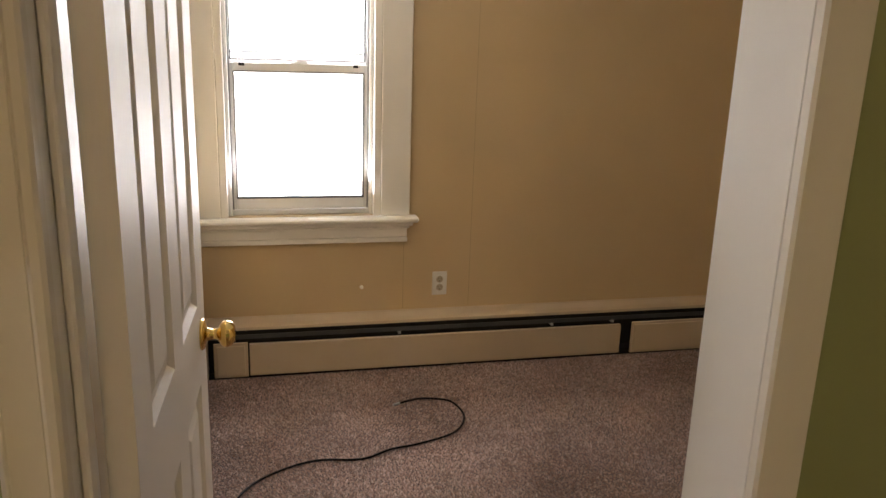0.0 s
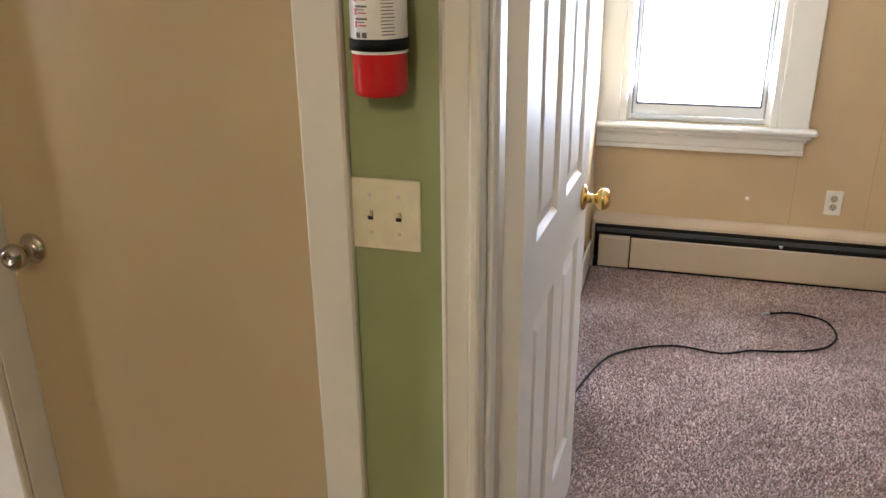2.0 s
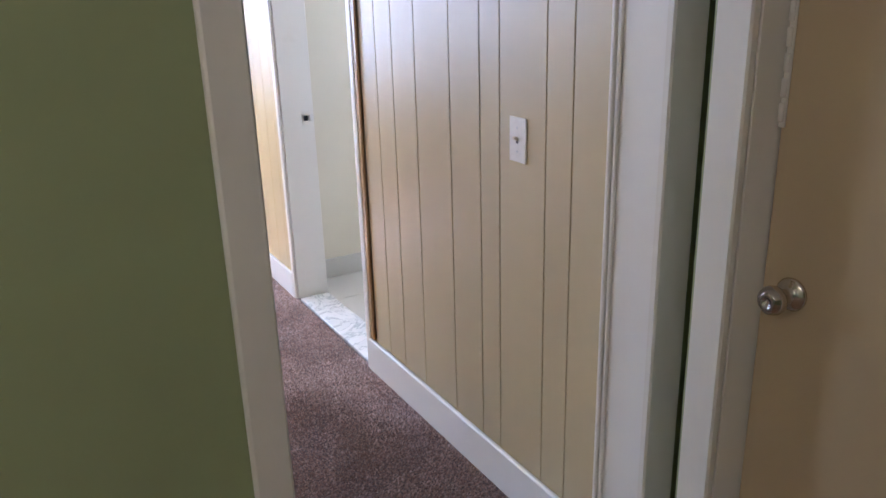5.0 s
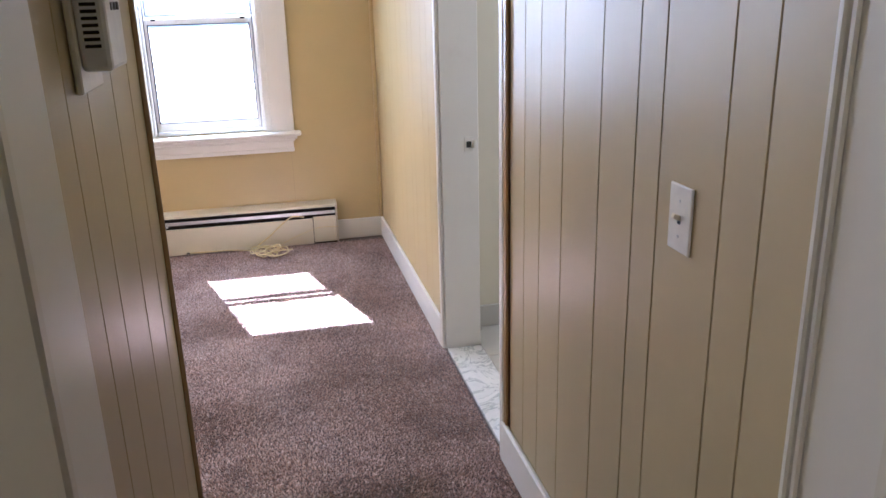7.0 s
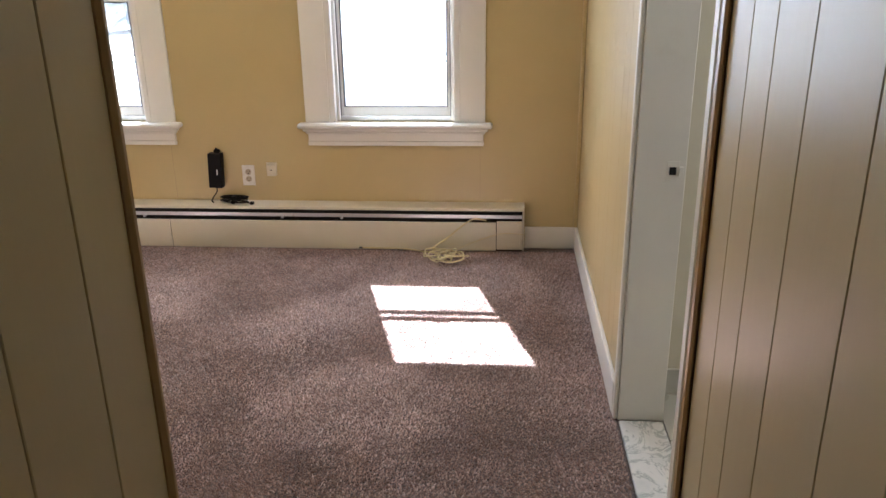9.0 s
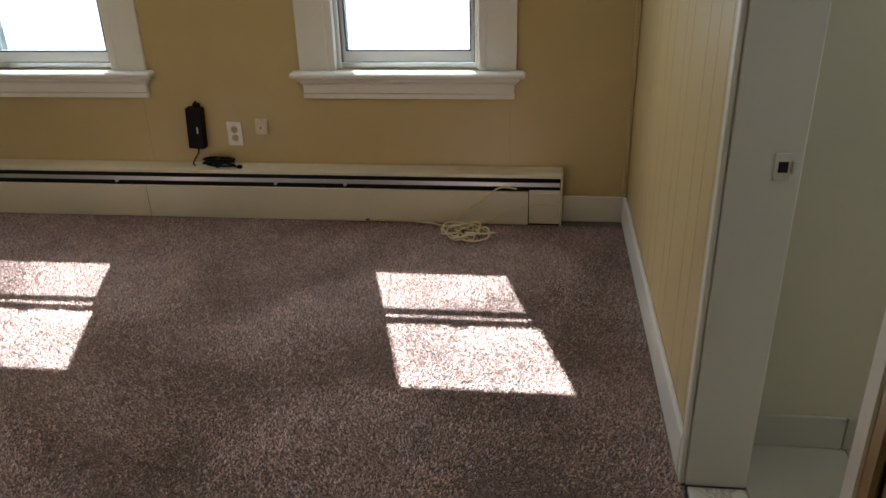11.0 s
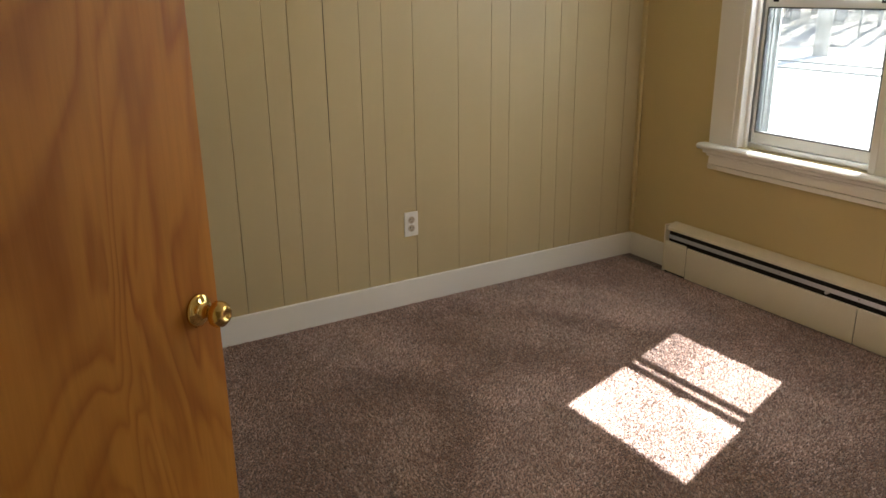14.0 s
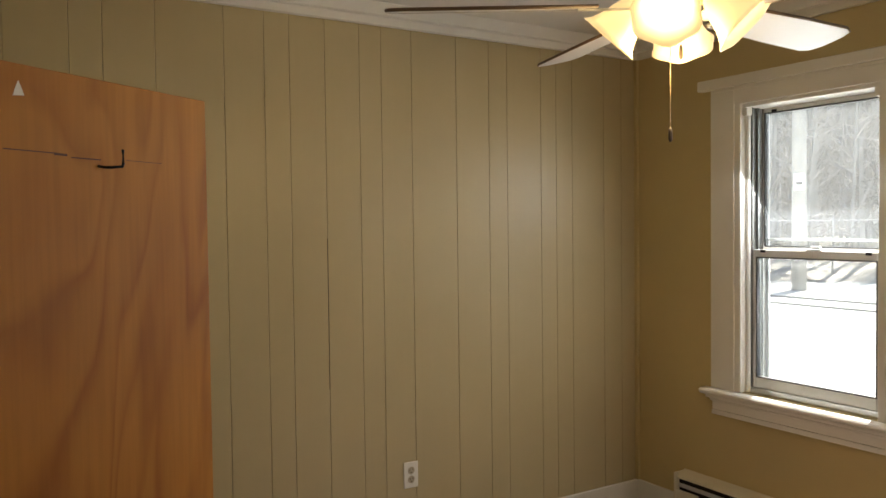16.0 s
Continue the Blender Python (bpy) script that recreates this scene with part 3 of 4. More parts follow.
for x0, x1 in cols:
    for z0, z1 in rows:
        bm = bmesh.new()
        for s in (-1, 1):
            o = [(x0, z0), (x1, z0), (x1, z1), (x0, z1)]
            rings = []
            for inset, y in ((0.0, 0.0172), (0.012, 0.008), (0.022, 0.008), (0.045, 0.0150)):
                sx = [inset, -inset, -inset, inset]
                sz = [inset, inset, -inset, -inset]
                rings.append([bm.verts.new((px + dx, s * y, pz + dz)) for (px, pz), dx, dz in zip(o, sx, sz)])
            for a, b in zip(rings, rings[1:]):
                for k in range(4):
                    bm.faces.new((a[k], a[(k + 1) % 4], b[(k + 1) % 4], b[k]))
            bm.faces.new(rings[-1])
        part("raised_panel", bm, DOOR_WHITE, d1)
knob(d1, pose(0.635, -0.0175, 0.888, 90, 0, 0), BRASS, label="polished brass knob")
knob(d1, pose(0.635, 0.0175, 0.888, -90, 0, 0), BRASS, reach=0.05, label="polished brass knob")
for z in (0.2, 1.75):
    hinge(d1, -0.004, 0.022, z, TRIM_OLD)

# closed tan flush door in the hall
d2 = new("door_2")
d2.matrix_world = pose(0.0, -4.321, 0.01)
tagged(d2, "closed flush tan door with a nickel knob", "door", "", "structure")
bm = bmesh.new()
box(bm, 0.0, 0.035, -0.689, 0.0, 0, 2.005, 0.002)
part("door_leaf", bm, TAN_DOOR, d2)
knob(d2, pose(0.0, -0.060, 0.925, 0, -90, 0), CHROME, 0.03, 0.06, 0.026, "scuffed nickel knob")
bm = bmesh.new()
box(bm, -0.006, -0.001, -0.010, 0.001, 1.205, 1.42, 0.001)
for j in range(5):
    lathe(bm, [(0.005, 0), (0.005, 0.030)], Matrix.Translation((-0.008, -0.004, 1.215 + j * 0.04)), 10)
part("slide_bolt", bm, TRIM_OLD, d2, "painted-over slide bolt")

# low orange veneer closet door, half open
d3 = new("door_3")
d3.matrix_world = pose(-1.600, -3.157, 0.012, 0, 0, 124.9)
tagged(d3, "half-open low orange veneer closet door", "door", "", "structure")
bm = bmesh.new()
box(bm, 0.0, 0.603, 0.0, 0.034, 0, 1.668, 0.0015)
part("door_leaf", bm, WOOD, d3)
knob(d3, pose(0.550, 0.0, 0.856, 90, 0, 0), BRASS, 0.031, 0.052, 0.024, "polished brass knob with a round rose")
bm = bmesh.new()
sweep(bm, [(0.380, 0.0, 1.548), (0.380, -0.012, 1.546), (0.384, -0.018, 1.546), (0.403, -0.020, 1.548), (0.405, -0.020, 1.552), (0.405, -0.020, 1.572)], 0.0022, 6)
part("hook", bm, BLACK, d3, "bent dark metal hook")
SCRATCH = plastic("dark_scratch", (0.10, 0.035, 0.01), 0.6)
bm = bmesh.new()
for x0, x1, z, h in ((0.235, 0.315, 1.560, 0.0014), (0.308, 0.328, 1.558, 0.003), (0.335, 0.384, 1.556, 0.0018), (0.43, 0.50, 1.559, 0.0008)):
    box(bm, x0, x1, -0.0008, 0.001, z, z + h)
part("scratch", bm, SCRATCH, d3, "dark scratch in the veneer")
bm = bmesh.new()
chip = [bm.verts.new((x, -0.0008, z)) for x, z in ((0.250, 1.627), (0.266, 1.629), (0.263, 1.637), (0.258, 1.647), (0.253, 1.636))]
bm.faces.new(chip)
box(bm, 0.600, 0.6042, 0.004, 0.010, 1.55, 1.60, 0.0005)
part("chip", bm, TRIM_OLD, d3, "pale chipped spot")


# ---- baseboard heaters ----
def heater(m, length, label, mat, seams, covers, deep=1.0, base=0.003, slat=None):
    """A finned baseboard heater; local x along the wall, -y into the room."""
    h = thing("baseboard_heater", m, label, "heater")

    def piece(n, mt, boxes, bev=0.0015, lab=""):
        bm = bmesh.new()
        for x0, x1, y0, y1, z0, z1 in boxes:
            box(bm, x0, x1, y0 * deep, y1 * deep, z0, z1, bev)
        return part(n, bm, mt, h, lab)

    piece("back_plate", mat, [(0, length, -0.008, -0.001, 0.0, 0.256)])
    bm = bmesh.new()
    a = [(-0.008, 0.253), (-0.050, 0.246), (-0.066, 0.238), (-0.067, 0.224), (-0.064, 0.224), (-0.063, 0.235), (-0.049, 0.242), (-0.008, 0.248)]
    ends = [[bm.verts.new((x, y * deep, z)) for y, z in a] for x in (0.002, length - 0.002)]
    for k in range(len(a)):
        bm.faces.new((ends[0][k], ends[0][(k + 1) % len(a)], ends[1][(k + 1) % len(a)], ends[1][k]))
    bm.faces.new(ends[0])
    bm.faces.new(list(reversed(ends[1])))
    part("hood", bm, mat, h)
    # solid near-black core, the shade among the fins put into its colour
    piece("fin_core", DARK, [(0.01, length - 0.01, -0.05, -0.009, 0.05, 0.216)], 0, "near-black block in place of the shaded heating fins")
    piece("damper", slat or ALU, [(0.02, length - 0.012, -0.066, -0.062, 0.183, 0.203)], 0.001, "grey metal damper strip")
    for x0, x1 in zip(seams, seams[1:]):
        piece("front_panel", mat, [(x0 + 0.0015, x1 - 0.0015, -0.075, -0.069, base, 0.159), (x0 + 0.0015, x1 - 0.0015, -0.075, -0.060, 0.153, 0.161)], 0.002)
    for x0, x1 in covers:
        piece("end_cover", mat, [(x0, x1, -0.078, -0.070, 0.012, 0.172), (x0 + 0.012, x1 - 0.012, -0.081, -0.077, 0.025, 0.16)], 0.002)
    for x0, x1 in ((0, 0.008), (length - 0.008, length)):
        piece("end_cap", mat, [(x0, x1, -0.080, -0.001, 0.005, 0.252)], 0.002)
    for x in (0.3 * length, 0.56 * length, 0.67 * length):
        piece("bracket", ALU, [(x - 0.006, x + 0.006, -0.070, -0.05, 0.172, 0.184)], 0.001)
    # near-black strip paints the shade under and behind the front panel
    piece("kick_shade", DARK, [(0.01, length - 0.01, -0.066, -0.012, 0.001, 0.03)], 0)
    return h


heater(pose(-3.285, 0, 0), 2.997, "long cream baseboard heater under the windows", HEATER, [0.148, 1.045, 2.848], [(0.01, 0.147), (2.85, 2.987)])
# this damper strip takes the dark gasket colour to match the black slot
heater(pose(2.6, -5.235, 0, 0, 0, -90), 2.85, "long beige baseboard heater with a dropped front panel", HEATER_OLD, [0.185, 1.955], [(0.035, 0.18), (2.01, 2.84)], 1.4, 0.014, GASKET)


# ---- outlets and switches ----
SOCKET = plastic("worn_ivory_socket", (0.46, 0.40, 0.31), 0.4)


def outlet(m, label):
    o = thing("wall_outlet", m, label, "outlet", "wall outlets")
    bm = bmesh.new()
    box(bm, -0.035, 0.035, -0.006, -0.0005, -0.057, 0.057, 0.0025, 2)
    part("plate", bm, WHITE_PLASTIC, o)
    for z in (-0.0195, 0.0195):
        bm = bmesh.new()
        lathe(bm, [(0.0165, 0), (0.0165, 0.0018)], pose(0, -0.0058, z, 90, 0, 0), 16)
        f = part("receptacle", bm, SOCKET, o)
        bm = bmesh.new()
        for x, hh in ((-0.0065, 0.009), (0.0065, 0.007)):
            box(bm, x - 0.0012, x + 0.0012, -0.0082, -0.0070, z + 0.002 - hh / 2 + 0.002, z + 0.004 + hh / 2)
        lathe(bm, [(0.0026, 0), (0.0026, 0.0012)], pose(0, -0.0070, z - 0.008, 90, 0, 0), 10)
        part("slots", bm, DARK, f)
    bm = bmesh.new()
    lathe(bm, [(0.003, 0), (0.0026, 0.0012)], pose(0, -0.0058, 0, 90, 0, 0), 10)
    part("screw", bm, ALU, o)
    return o


outlet(pose(-1.792, 0, 0.397), "white duplex outlet on the tan wall")
outlet(pose(-3.6, -1.369, 0.386, 0, 0, 90), "white duplex outlet on the panelled wall")
outlet(pose(2.6, -6.292, 0.378, 0, 0, -90), "white duplex outlet on the beige wall")


def light_switch(m, gangs, label, mat):
    s = thing("light_switch", m, label, "switch")
    w = 0.035 + 0.023 * (gangs - 1)
    bm = bmesh.new()
    box(bm, -w, w, -0.006, -0.0005, -0.057, 0.057, 0.0025, 2)
    part("plate", bm, mat, s)
    for g in range(gangs):
        x = (g - (gangs - 1) / 2) * 0.046
        bm = bmesh.new()
        box(bm, x - 0.0045, x + 0.0045, -0.0064, -0.0050, -0.009, 0.006)
        slot = part("toggle_slot", bm, DARK, s)
        bm = bmesh.new()
        m2 = pose(x, -0.006, 0.001, -28 if g % 2 == 0 else -22, 0, 0)
        made = bmesh.ops.create_cube(bm, size=1.0, matrix=m2 @ Matrix.Translation((0, -0.006, 0)) @ Matrix.Diagonal((0.0075, 0.014, 0.008, 1)))
        part("toggle", bm, IVORY, s, "ivory toggle")
        for z in (-0.03, 0.03):
            bm = bmesh.new()
            lathe(bm, [(0.003, 0), (0.0026, 0.0012)], pose(x, -0.0058, z, 90, 0, 0), 10)
            part("screw", bm, ALU, s)
    return s


light_switch(pose(-0.07, -5.140, 1.090, 0, 0, -90), 2, "ivory double toggle switch on the green wall", IVORY)
light_switch(pose(0.0, -3.574, 1.075, 0, 0, -90), 1, "white single toggle switch on the panelling", WHITE_PLASTIC)

# ---- hall: fire extinguisher ----
RED = plastic("red_enamel", (0.55, 0.012, 0.016), 0.18)
fe = thing("fire_extinguisher", pose(-0.122, -5.160, 1.283) @ Matrix.Diagonal((0.92, 0.92, 0.875, 1)), "red fire extinguisher with a white label on the wall", "extinguisher")
R = 0.0415
bm = bmesh.new()
lathe(bm, [(R * 0.82, 0.0), (R * 0.95, 0.003), (R, 0.010), (R, 0.190), (R * 0.96, 0.204), (R * 0.8, 0.220), (R * 0.55, 0.232), (0.014, 0.240), (0.013, 0.262)], seg=36)
part("cylinder", bm, RED, fe)
LABEL = plastic("white_label", (0.74, 0.73, 0.72), 0.35)
GREY_INK = plastic("grey_ink", (0.12, 0.12, 0.12), 0.5)
RED_INK = plastic("red_ink", (0.55, 0.06, 0.05), 0.5)


def sleeve(bm, r, a0, a1, z0, z1, n=None):
    """A curved strip round the cylinder between two angles (degrees)."""
    n = n or max(2, int(abs(a1 - a0) / 8))
    lo, hi = [], []
    for k in range(n + 1):
        a = radians(a0 + (a1 - a0) * k / n)
        lo.append(bm.verts.new((r * math.cos(a), r * math.sin(a), z0)))
        hi.append(bm.verts.new((r * math.cos(a), r * math.sin(a), z1)))
    for k in range(n):
        bm.faces.new((lo[k], lo[k + 1], hi[k + 1], hi[k])).smooth = True


bm = bmesh.new()
sleeve(bm, R + 0.0006, 60, 330, 0.086, 0.176)
sleeve(bm, R + 0.0006, 60, 330, 0.0665, 0.074)
lab = part("label", bm, LABEL, fe, "white printed label")
bm = bmesh.new()
sleeve(bm, R + 0.001, 135, 178, 0.166, 0.174)
for k, z in enumerate((0.158, 0.139, 0.121)):
    sleeve(bm, R + 0.001, 150, 178, z - 0.004, z - 0.001)
    sleeve(bm, R + 0.001, 152, 172, z - 0.008, z - 0.0065)
for a in (150, 165):
    sleeve(bm, R + 0.001, a, a + 11, 0.091, 0.099)
for k in range(16):
    sleeve(bm, R + 0.001, 205, 234 - (k * 7) % 5, 0.170 - k * 0.005, 0.1715 - k * 0.005)
part("print", bm, GREY_INK, lab, "grey printed lines")
bm = bmesh.new()
for z in (0.147, 0.128, 0.110):
    sleeve(bm, R + 0.001, 148, 154, z - 0.004, z + 0.006)
    sleeve(bm, R + 0.001, 157, 176, z - 0.002, z)
part("red_print", bm, RED_INK, lab, "red printed marks")
bm = bmesh.new()
lathe(bm, [(R + 0.0005, 0.071), (R + 0.003, 0.0715), (R + 0.003, 0.0885), (R + 0.0005, 0.089)], seg=36, caps=False)
part("strap", bm, BLACK, fe, "black rubber strap")
bm = bmesh.new()
box(bm, 0.030, 0.054, -0.016, 0.016, 0.02, 0.24, 0.002)
part("bracket", bm, BLACK, fe, "black wall bracket")
bm = bmesh.new()
lathe(bm, [(0.016, 0.258), (0.017, 0.27), (0.015, 0.285)], seg=16)
box(bm, -0.016, 0.014, -0.07, 0.012, 0.285, 0.297, 0.003)
box(bm, -0.012, 0.010, -0.085, 0.0, 0.305, 0.316, 0.003)
part("valve_handle", bm, BLACK, fe, "black valve and squeeze handle")
bm = bmesh.new()
sweep(bm, smooth_path([(-0.004, -0.012, 0.272), (-0.006, -0.030, 0.262), (-0.008, -0.044, 0.235), (-0.008, -0.051, 0.192)]), 0.0125, 12)
part("nozzle", bm, BLACK, fe, "black nozzle")

# ---- hall: added ceiling lamp, out of view ----
def warm_glass():
    m, n, l, b = material("warm_lit_globe")
    b.inputs["Emission Color"].default_value = (1.0, 0.74, 0.45, 1)
    b.inputs["Emission Strength"].default_value = 0.6
    b.inputs["Base Color"].default_value = (0.8, 0.76, 0.66, 1)
    return m


hl = thing("unseen_ceiling_lamp", pose(-2.35, -5.35, CEIL), "unseen frosted dome lamp added to light the hall", "ceiling lamp")
bm = bmesh.new()
lathe(bm, [(0.09, -0.001), (0.095, -0.02), (0.09, -0.03)], seg=28)
part("base", bm, BRASS, hl, "brass base ring")
bm = bmesh.new()
lathe(bm, [(0.088, -0.03), (0.10, -0.05), (0.09, -0.085), (0.06, -0.11), (0.01, -0.12)], seg=28)
part("dome", bm, warm_glass(), hl, "frosted glass dome")

# ---- entry: thermostat ----
th = thing("thermostat", pose(-0.875, -3.620, 1.38, 0, 0, 90), "white box thermostat with side vents on the panelling", "thermostat")
bm = bmesh.new()
box(bm, -0.066, 0.066, -0.010, -0.001, -0.046, 0.142, 0.002)
part("base_plate", bm, IVORY, th)
bm = bmesh.new()
box(bm, -0.058, 0.058, -0.046, -0.010, -0.020, 0.138, 0.006, 2)
part("cover", bm, WHITE_PLASTIC, th)
for k in range(14):
    bm = bmesh.new()
    box(bm, -0.0586, -0.0575, -0.036, -0.018, 0.008 + k * 0.008, 0.012 + k * 0.008)
    part("vent_slot", bm, DARK, th)
bm = bmesh.new()
box(bm, -0.02, 0.04, -0.0468, -0.0455, 0.085, 0.118)
part("display", bm, plastic("grey_display", (0.30, 0.32, 0.28), 0.3), th, "grey display")
for k in range(3):
    bm = bmesh.new()
    box(bm, -0.02 + k * 0.022, -0.006 + k * 0.022, -0.0472, -0.0455, 0.050, 0.060, 0.001)
    part("button", bm, BLACK if k else GREY_INK, th)

# ---- bedroom: small wall things and cords ----
jack = thing("phone_jack", pose(-1.657, 0, 0.432), "small ivory surface phone jack box", "phone jack")
bm = bmesh.new()
box(bm, -0.026, 0.026, -0.026, -0.001, -0.034, 0.030, 0.004, 2)
part("box", bm, IVORY, jack)
bm = bmesh.new()
box(bm, -0.029, 0.029, -0.012, -0.001, 0.028, 0.037, 0.002)
part("back_plate", bm, IVORY, jack)
bm = bmesh.new()
lathe(bm, [(0.004, 0), (0.004, 0.001)], pose(0, -0.0262, 0, 90, 0, 0), 12)
part("socket", bm, DARK, jack)

brick = thing("power_adapter", pose(-1.968, 0, 0.335, 0, 3, 0), "black power adapter hung on the wall with its cord", "power adapter")
bm = bmesh.new()
box(bm, -0.037, 0.037, -0.050, -0.003, 0.0, 0.190, 0.004, 2)
part("case", bm, BLACK, brick)
bm = bmesh.new()
box(bm, -0.012, 0.020, -0.022, -0.002, 0.188, 0.208, 0.004)
box(bm, -0.004, 0.004, -0.018, -0.006, 0.205, 0.216, 0.002)
part("hanger", bm, BLACK, brick)
bm = bmesh.new()
box(bm, 0.010, 0.016, -0.0508, -0.0495, 0.075, 0.105)
part("marking", bm, WHITE_PLASTIC, brick, "small white marking")
bm = bmesh.new()
sweep(bm, smooth_path([(0.0, -0.03, 0.004), (-0.001, -0.032, -0.025), (-0.02, -0.034, -0.055), (-0.030, -0.036, -0.078), (-0.018, -0.044, -0.083)]), 0.0035, 8)
part("cord", bm, BLACK, brick)
cc = thing("coiled_cord", pose(-1.872, -0.046, 0.246), "black cord bundled on top of the heater", "cord")
bm = bmesh.new()
pts = []
for k in range(46):
    a = k * 0.62
    pts.append((0.072 * math.cos(a) * (1 + 0.14 * math.sin(a * 1.7)), 0.022 * math.sin(a), 0.012 + 0.030 * (0.5 + 0.5 * math.sin(a * 0.37))))
sweep(bm, pts, 0.0048, 6)
sweep(bm, smooth_path([(0.045, 0.0, 0.014), (0.075, -0.006, 0.009), (0.092, -0.010, 0.006)]), 0.0035, 6)
box(bm, -0.012, 0.008, -0.024, 0.024, 0.004, 0.046, 0.004)
box(bm, 0.088, 0.112, -0.018, 0.0, 0.0, 0.016, 0.004)
part("bundle", bm, BLACK, cc)
CORD = plastic("yellowed_phone_cord", (0.72, 0.62, 0.36), 0.5)
yc = thing("telephone_cable", pose(-0.76, -0.20, 0.010), "tangled yellowed phone cord on the carpet", "cord")
random.seed(5)
bm = bmesh.new()
loop = [(-0.41, 0.115, 0.006), (-0.30, 0.112, 0.005), (-0.20, 0.108, 0.005), (-0.11, 0.085, 0.006), (-0.04, 0.05, 0.008)]
for k in range(52):
    a = 1.4 + k * 0.62
    r = 0.062 + 0.030 * math.sin(k * 0.9) + random.uniform(-0.022, 0.022)
    loop.append((0.05 + 1.1 * r * math.cos(a) + 0.018 * math.sin(k * 0.21), -0.045 + 1.0 * r * math.sin(a) + 0.014 * math.cos(k * 0.33), 0.008 + 0.030 * abs(math.sin(k * 0.7))))
loop += [(-0.02, 0.07, 0.02), (0.06, 0.105, 0.07), (0.14, 0.12, 0.135), (0.20, 0.125, 0.172), (0.27, 0.128, 0.165)]
sweep(bm, smooth_path(loop, 4), 0.0042, 6)
part("cord", bm, CORD, yc)
bm = bmesh.new()
sweep(bm, smooth_path([(0.08, 0.03, 0.008), (0.16, 0.105, 0.03), (0.27, 0.118, 0.07), (0.36, 0.119, 0.095), (0.47, 0.117, 0.092)], 8), 0.0018, 6)
part("tail", bm, CORD, yc)
bm = bmesh.new()
box(bm, -0.425, -0.405, 0.110, 0.120, 0.001, 0.010, 0.002)
part("plug", bm, GREY_INK, yc, "small dark plug")

# ---- side room: coaxial cable, wall anchor ----
cx = thing("coaxial_cable", pose(1.8, -5.9, 0), "black coaxial cable lying across the carpet", "cable")
bm = bmesh.new()
k0 = [(2.132, -6.028), (2.159, -6.100), (2.155, -6.170), (2.107, -6.245), (1.975, -6.265), (1.845, -6.190), (1.79, -6.039), (1.758, -5.926), (1.716, -5.816),
      (1.724, -5.654), (1.68, -5.514), (1.568, -5.405), (1.40, -5.34), (1.15, -5.29)]
sweep(bm, smooth_path([(x - 1.8, y + 5.9, 0.009 + 0.003 * math.sin(3 * k)) for k, (x, y) in enumerate(k0)], 8), 0.0042, 8)
part("cord", bm, BLACK, cx)
bm = bmesh.new()
sweep(bm, [(0.332, -0.128, 0.009), (0.322, -0.102, 0.009)], 0.0055, 8)
sweep(bm, [(0.322, -0.102, 0.009), (0.319, -0.094, 0.009)], 0.0015, 6)
part("connector", bm, ALU, cx, "metal end connector")
an = thing("wall_anchor", pose(2.6, -5.927, 0.372, 0, 0, -90), "white plastic wall anchor in the beige wall", "wall anchor")
bm = bmesh.new()
lathe(bm, [(0.009, 0), (0.008, 0.006), (0.004, 0.012), (0.003, 0.014)], pose(0, -0.0005, 0, 90, 0, 0), 12)
part("plug", bm, WHITE_PLASTIC, an)

# ---- bathroom: sill, strike, tiles ----
def marble_material():
    m, n, l, b = material("grey_veined_marble")
    t = noise_node(n, l, 5, 8, 0.65)
    t.inputs["Distortion"].default_value = 1.8
    c = ramp(n, l, t.outputs["Fac"], [(0.35, (0.60, 0.61, 0.60)), (0.47, (0.66, 0.66, 0.64)), (0.5, (0.36, 0.39, 0.38)), (0.53, (0.66, 0.66, 0.64)), (0.7, (0.72, 0.71, 0.68))])
    l.new(c.outputs["Color"], b.inputs["Base Color"])
    b.inputs["Roughness"].default_value = 0.25
    return m


MARBLE = marble_material()
TILE = paint("beige_floor_tile", (0.52, 0.51, 0.46), 0.3, 0.06, 20, 0.03)
GROUT = plastic("brown_grout", (0.16, 0.14, 0.11), 0.9)
bm = bmesh.new()
box(bm, 0.004, 0.15, -2.565, -1.747, -0.02, 0.008, 0.003)
structure("bath_sill", bm, MARBLE, "grey veined marble threshold under the bathroom door", "threshold")
bm = bmesh.new()
box(bm, 0.0, 2.0, -3.42, -1.43, -0.12, -0.006)
floor_bath = structure("floor_bath", bm, GROUT, "beige tiled bathroom floor", "floor")
for i in range(6):
    for j in range(6):
        bm = bmesh.new()
        x0, y0 = 0.152 + i * 0.30, -1.552 - (j + 1) * 0.30
        box(bm, x0 + 0.002, x0 + 0.298, y0 + 0.002, y0 + 0.298, -0.006, 0.002, 0.0015)
        part("tile", bm, TILE, floor_bath)
tile_base = tagged(new("bath_tile_base"), "beige tile skirting along the bathroom wall", "trim", "", "structure")
for i in range(6):
    bm = bmesh.new()
    box(bm, 0.14 + i * 0.30 + 0.002, 0.14 + i * 0.30 + 0.298, -1.561, -1.551, 0.003, 0.105, 0.002)
    part("tile", bm, TILE, tile_base)
st = thing("strike_plate", pose(0.112, -1.7355, 0.869, 0, 0, 0), "painted strike plate with a dark latch hole in the jamb", "strike plate")
bm = bmesh.new()
box(bm, -0.018, 0.018, -0.0022, -0.0003, -0.03, 0.03, 0.0008)
box(bm, 0.018, 0.030, -0.010, -0.0003, -0.014, 0.014, 0.001)
part("plate", bm, TRIM_OLD, st)
bm = bmesh.new()
box(bm, -0.010, 0.010, -0.0030, -0.0018, -0.012, 0.012)
part("latch_hole", bm, DARK, st)

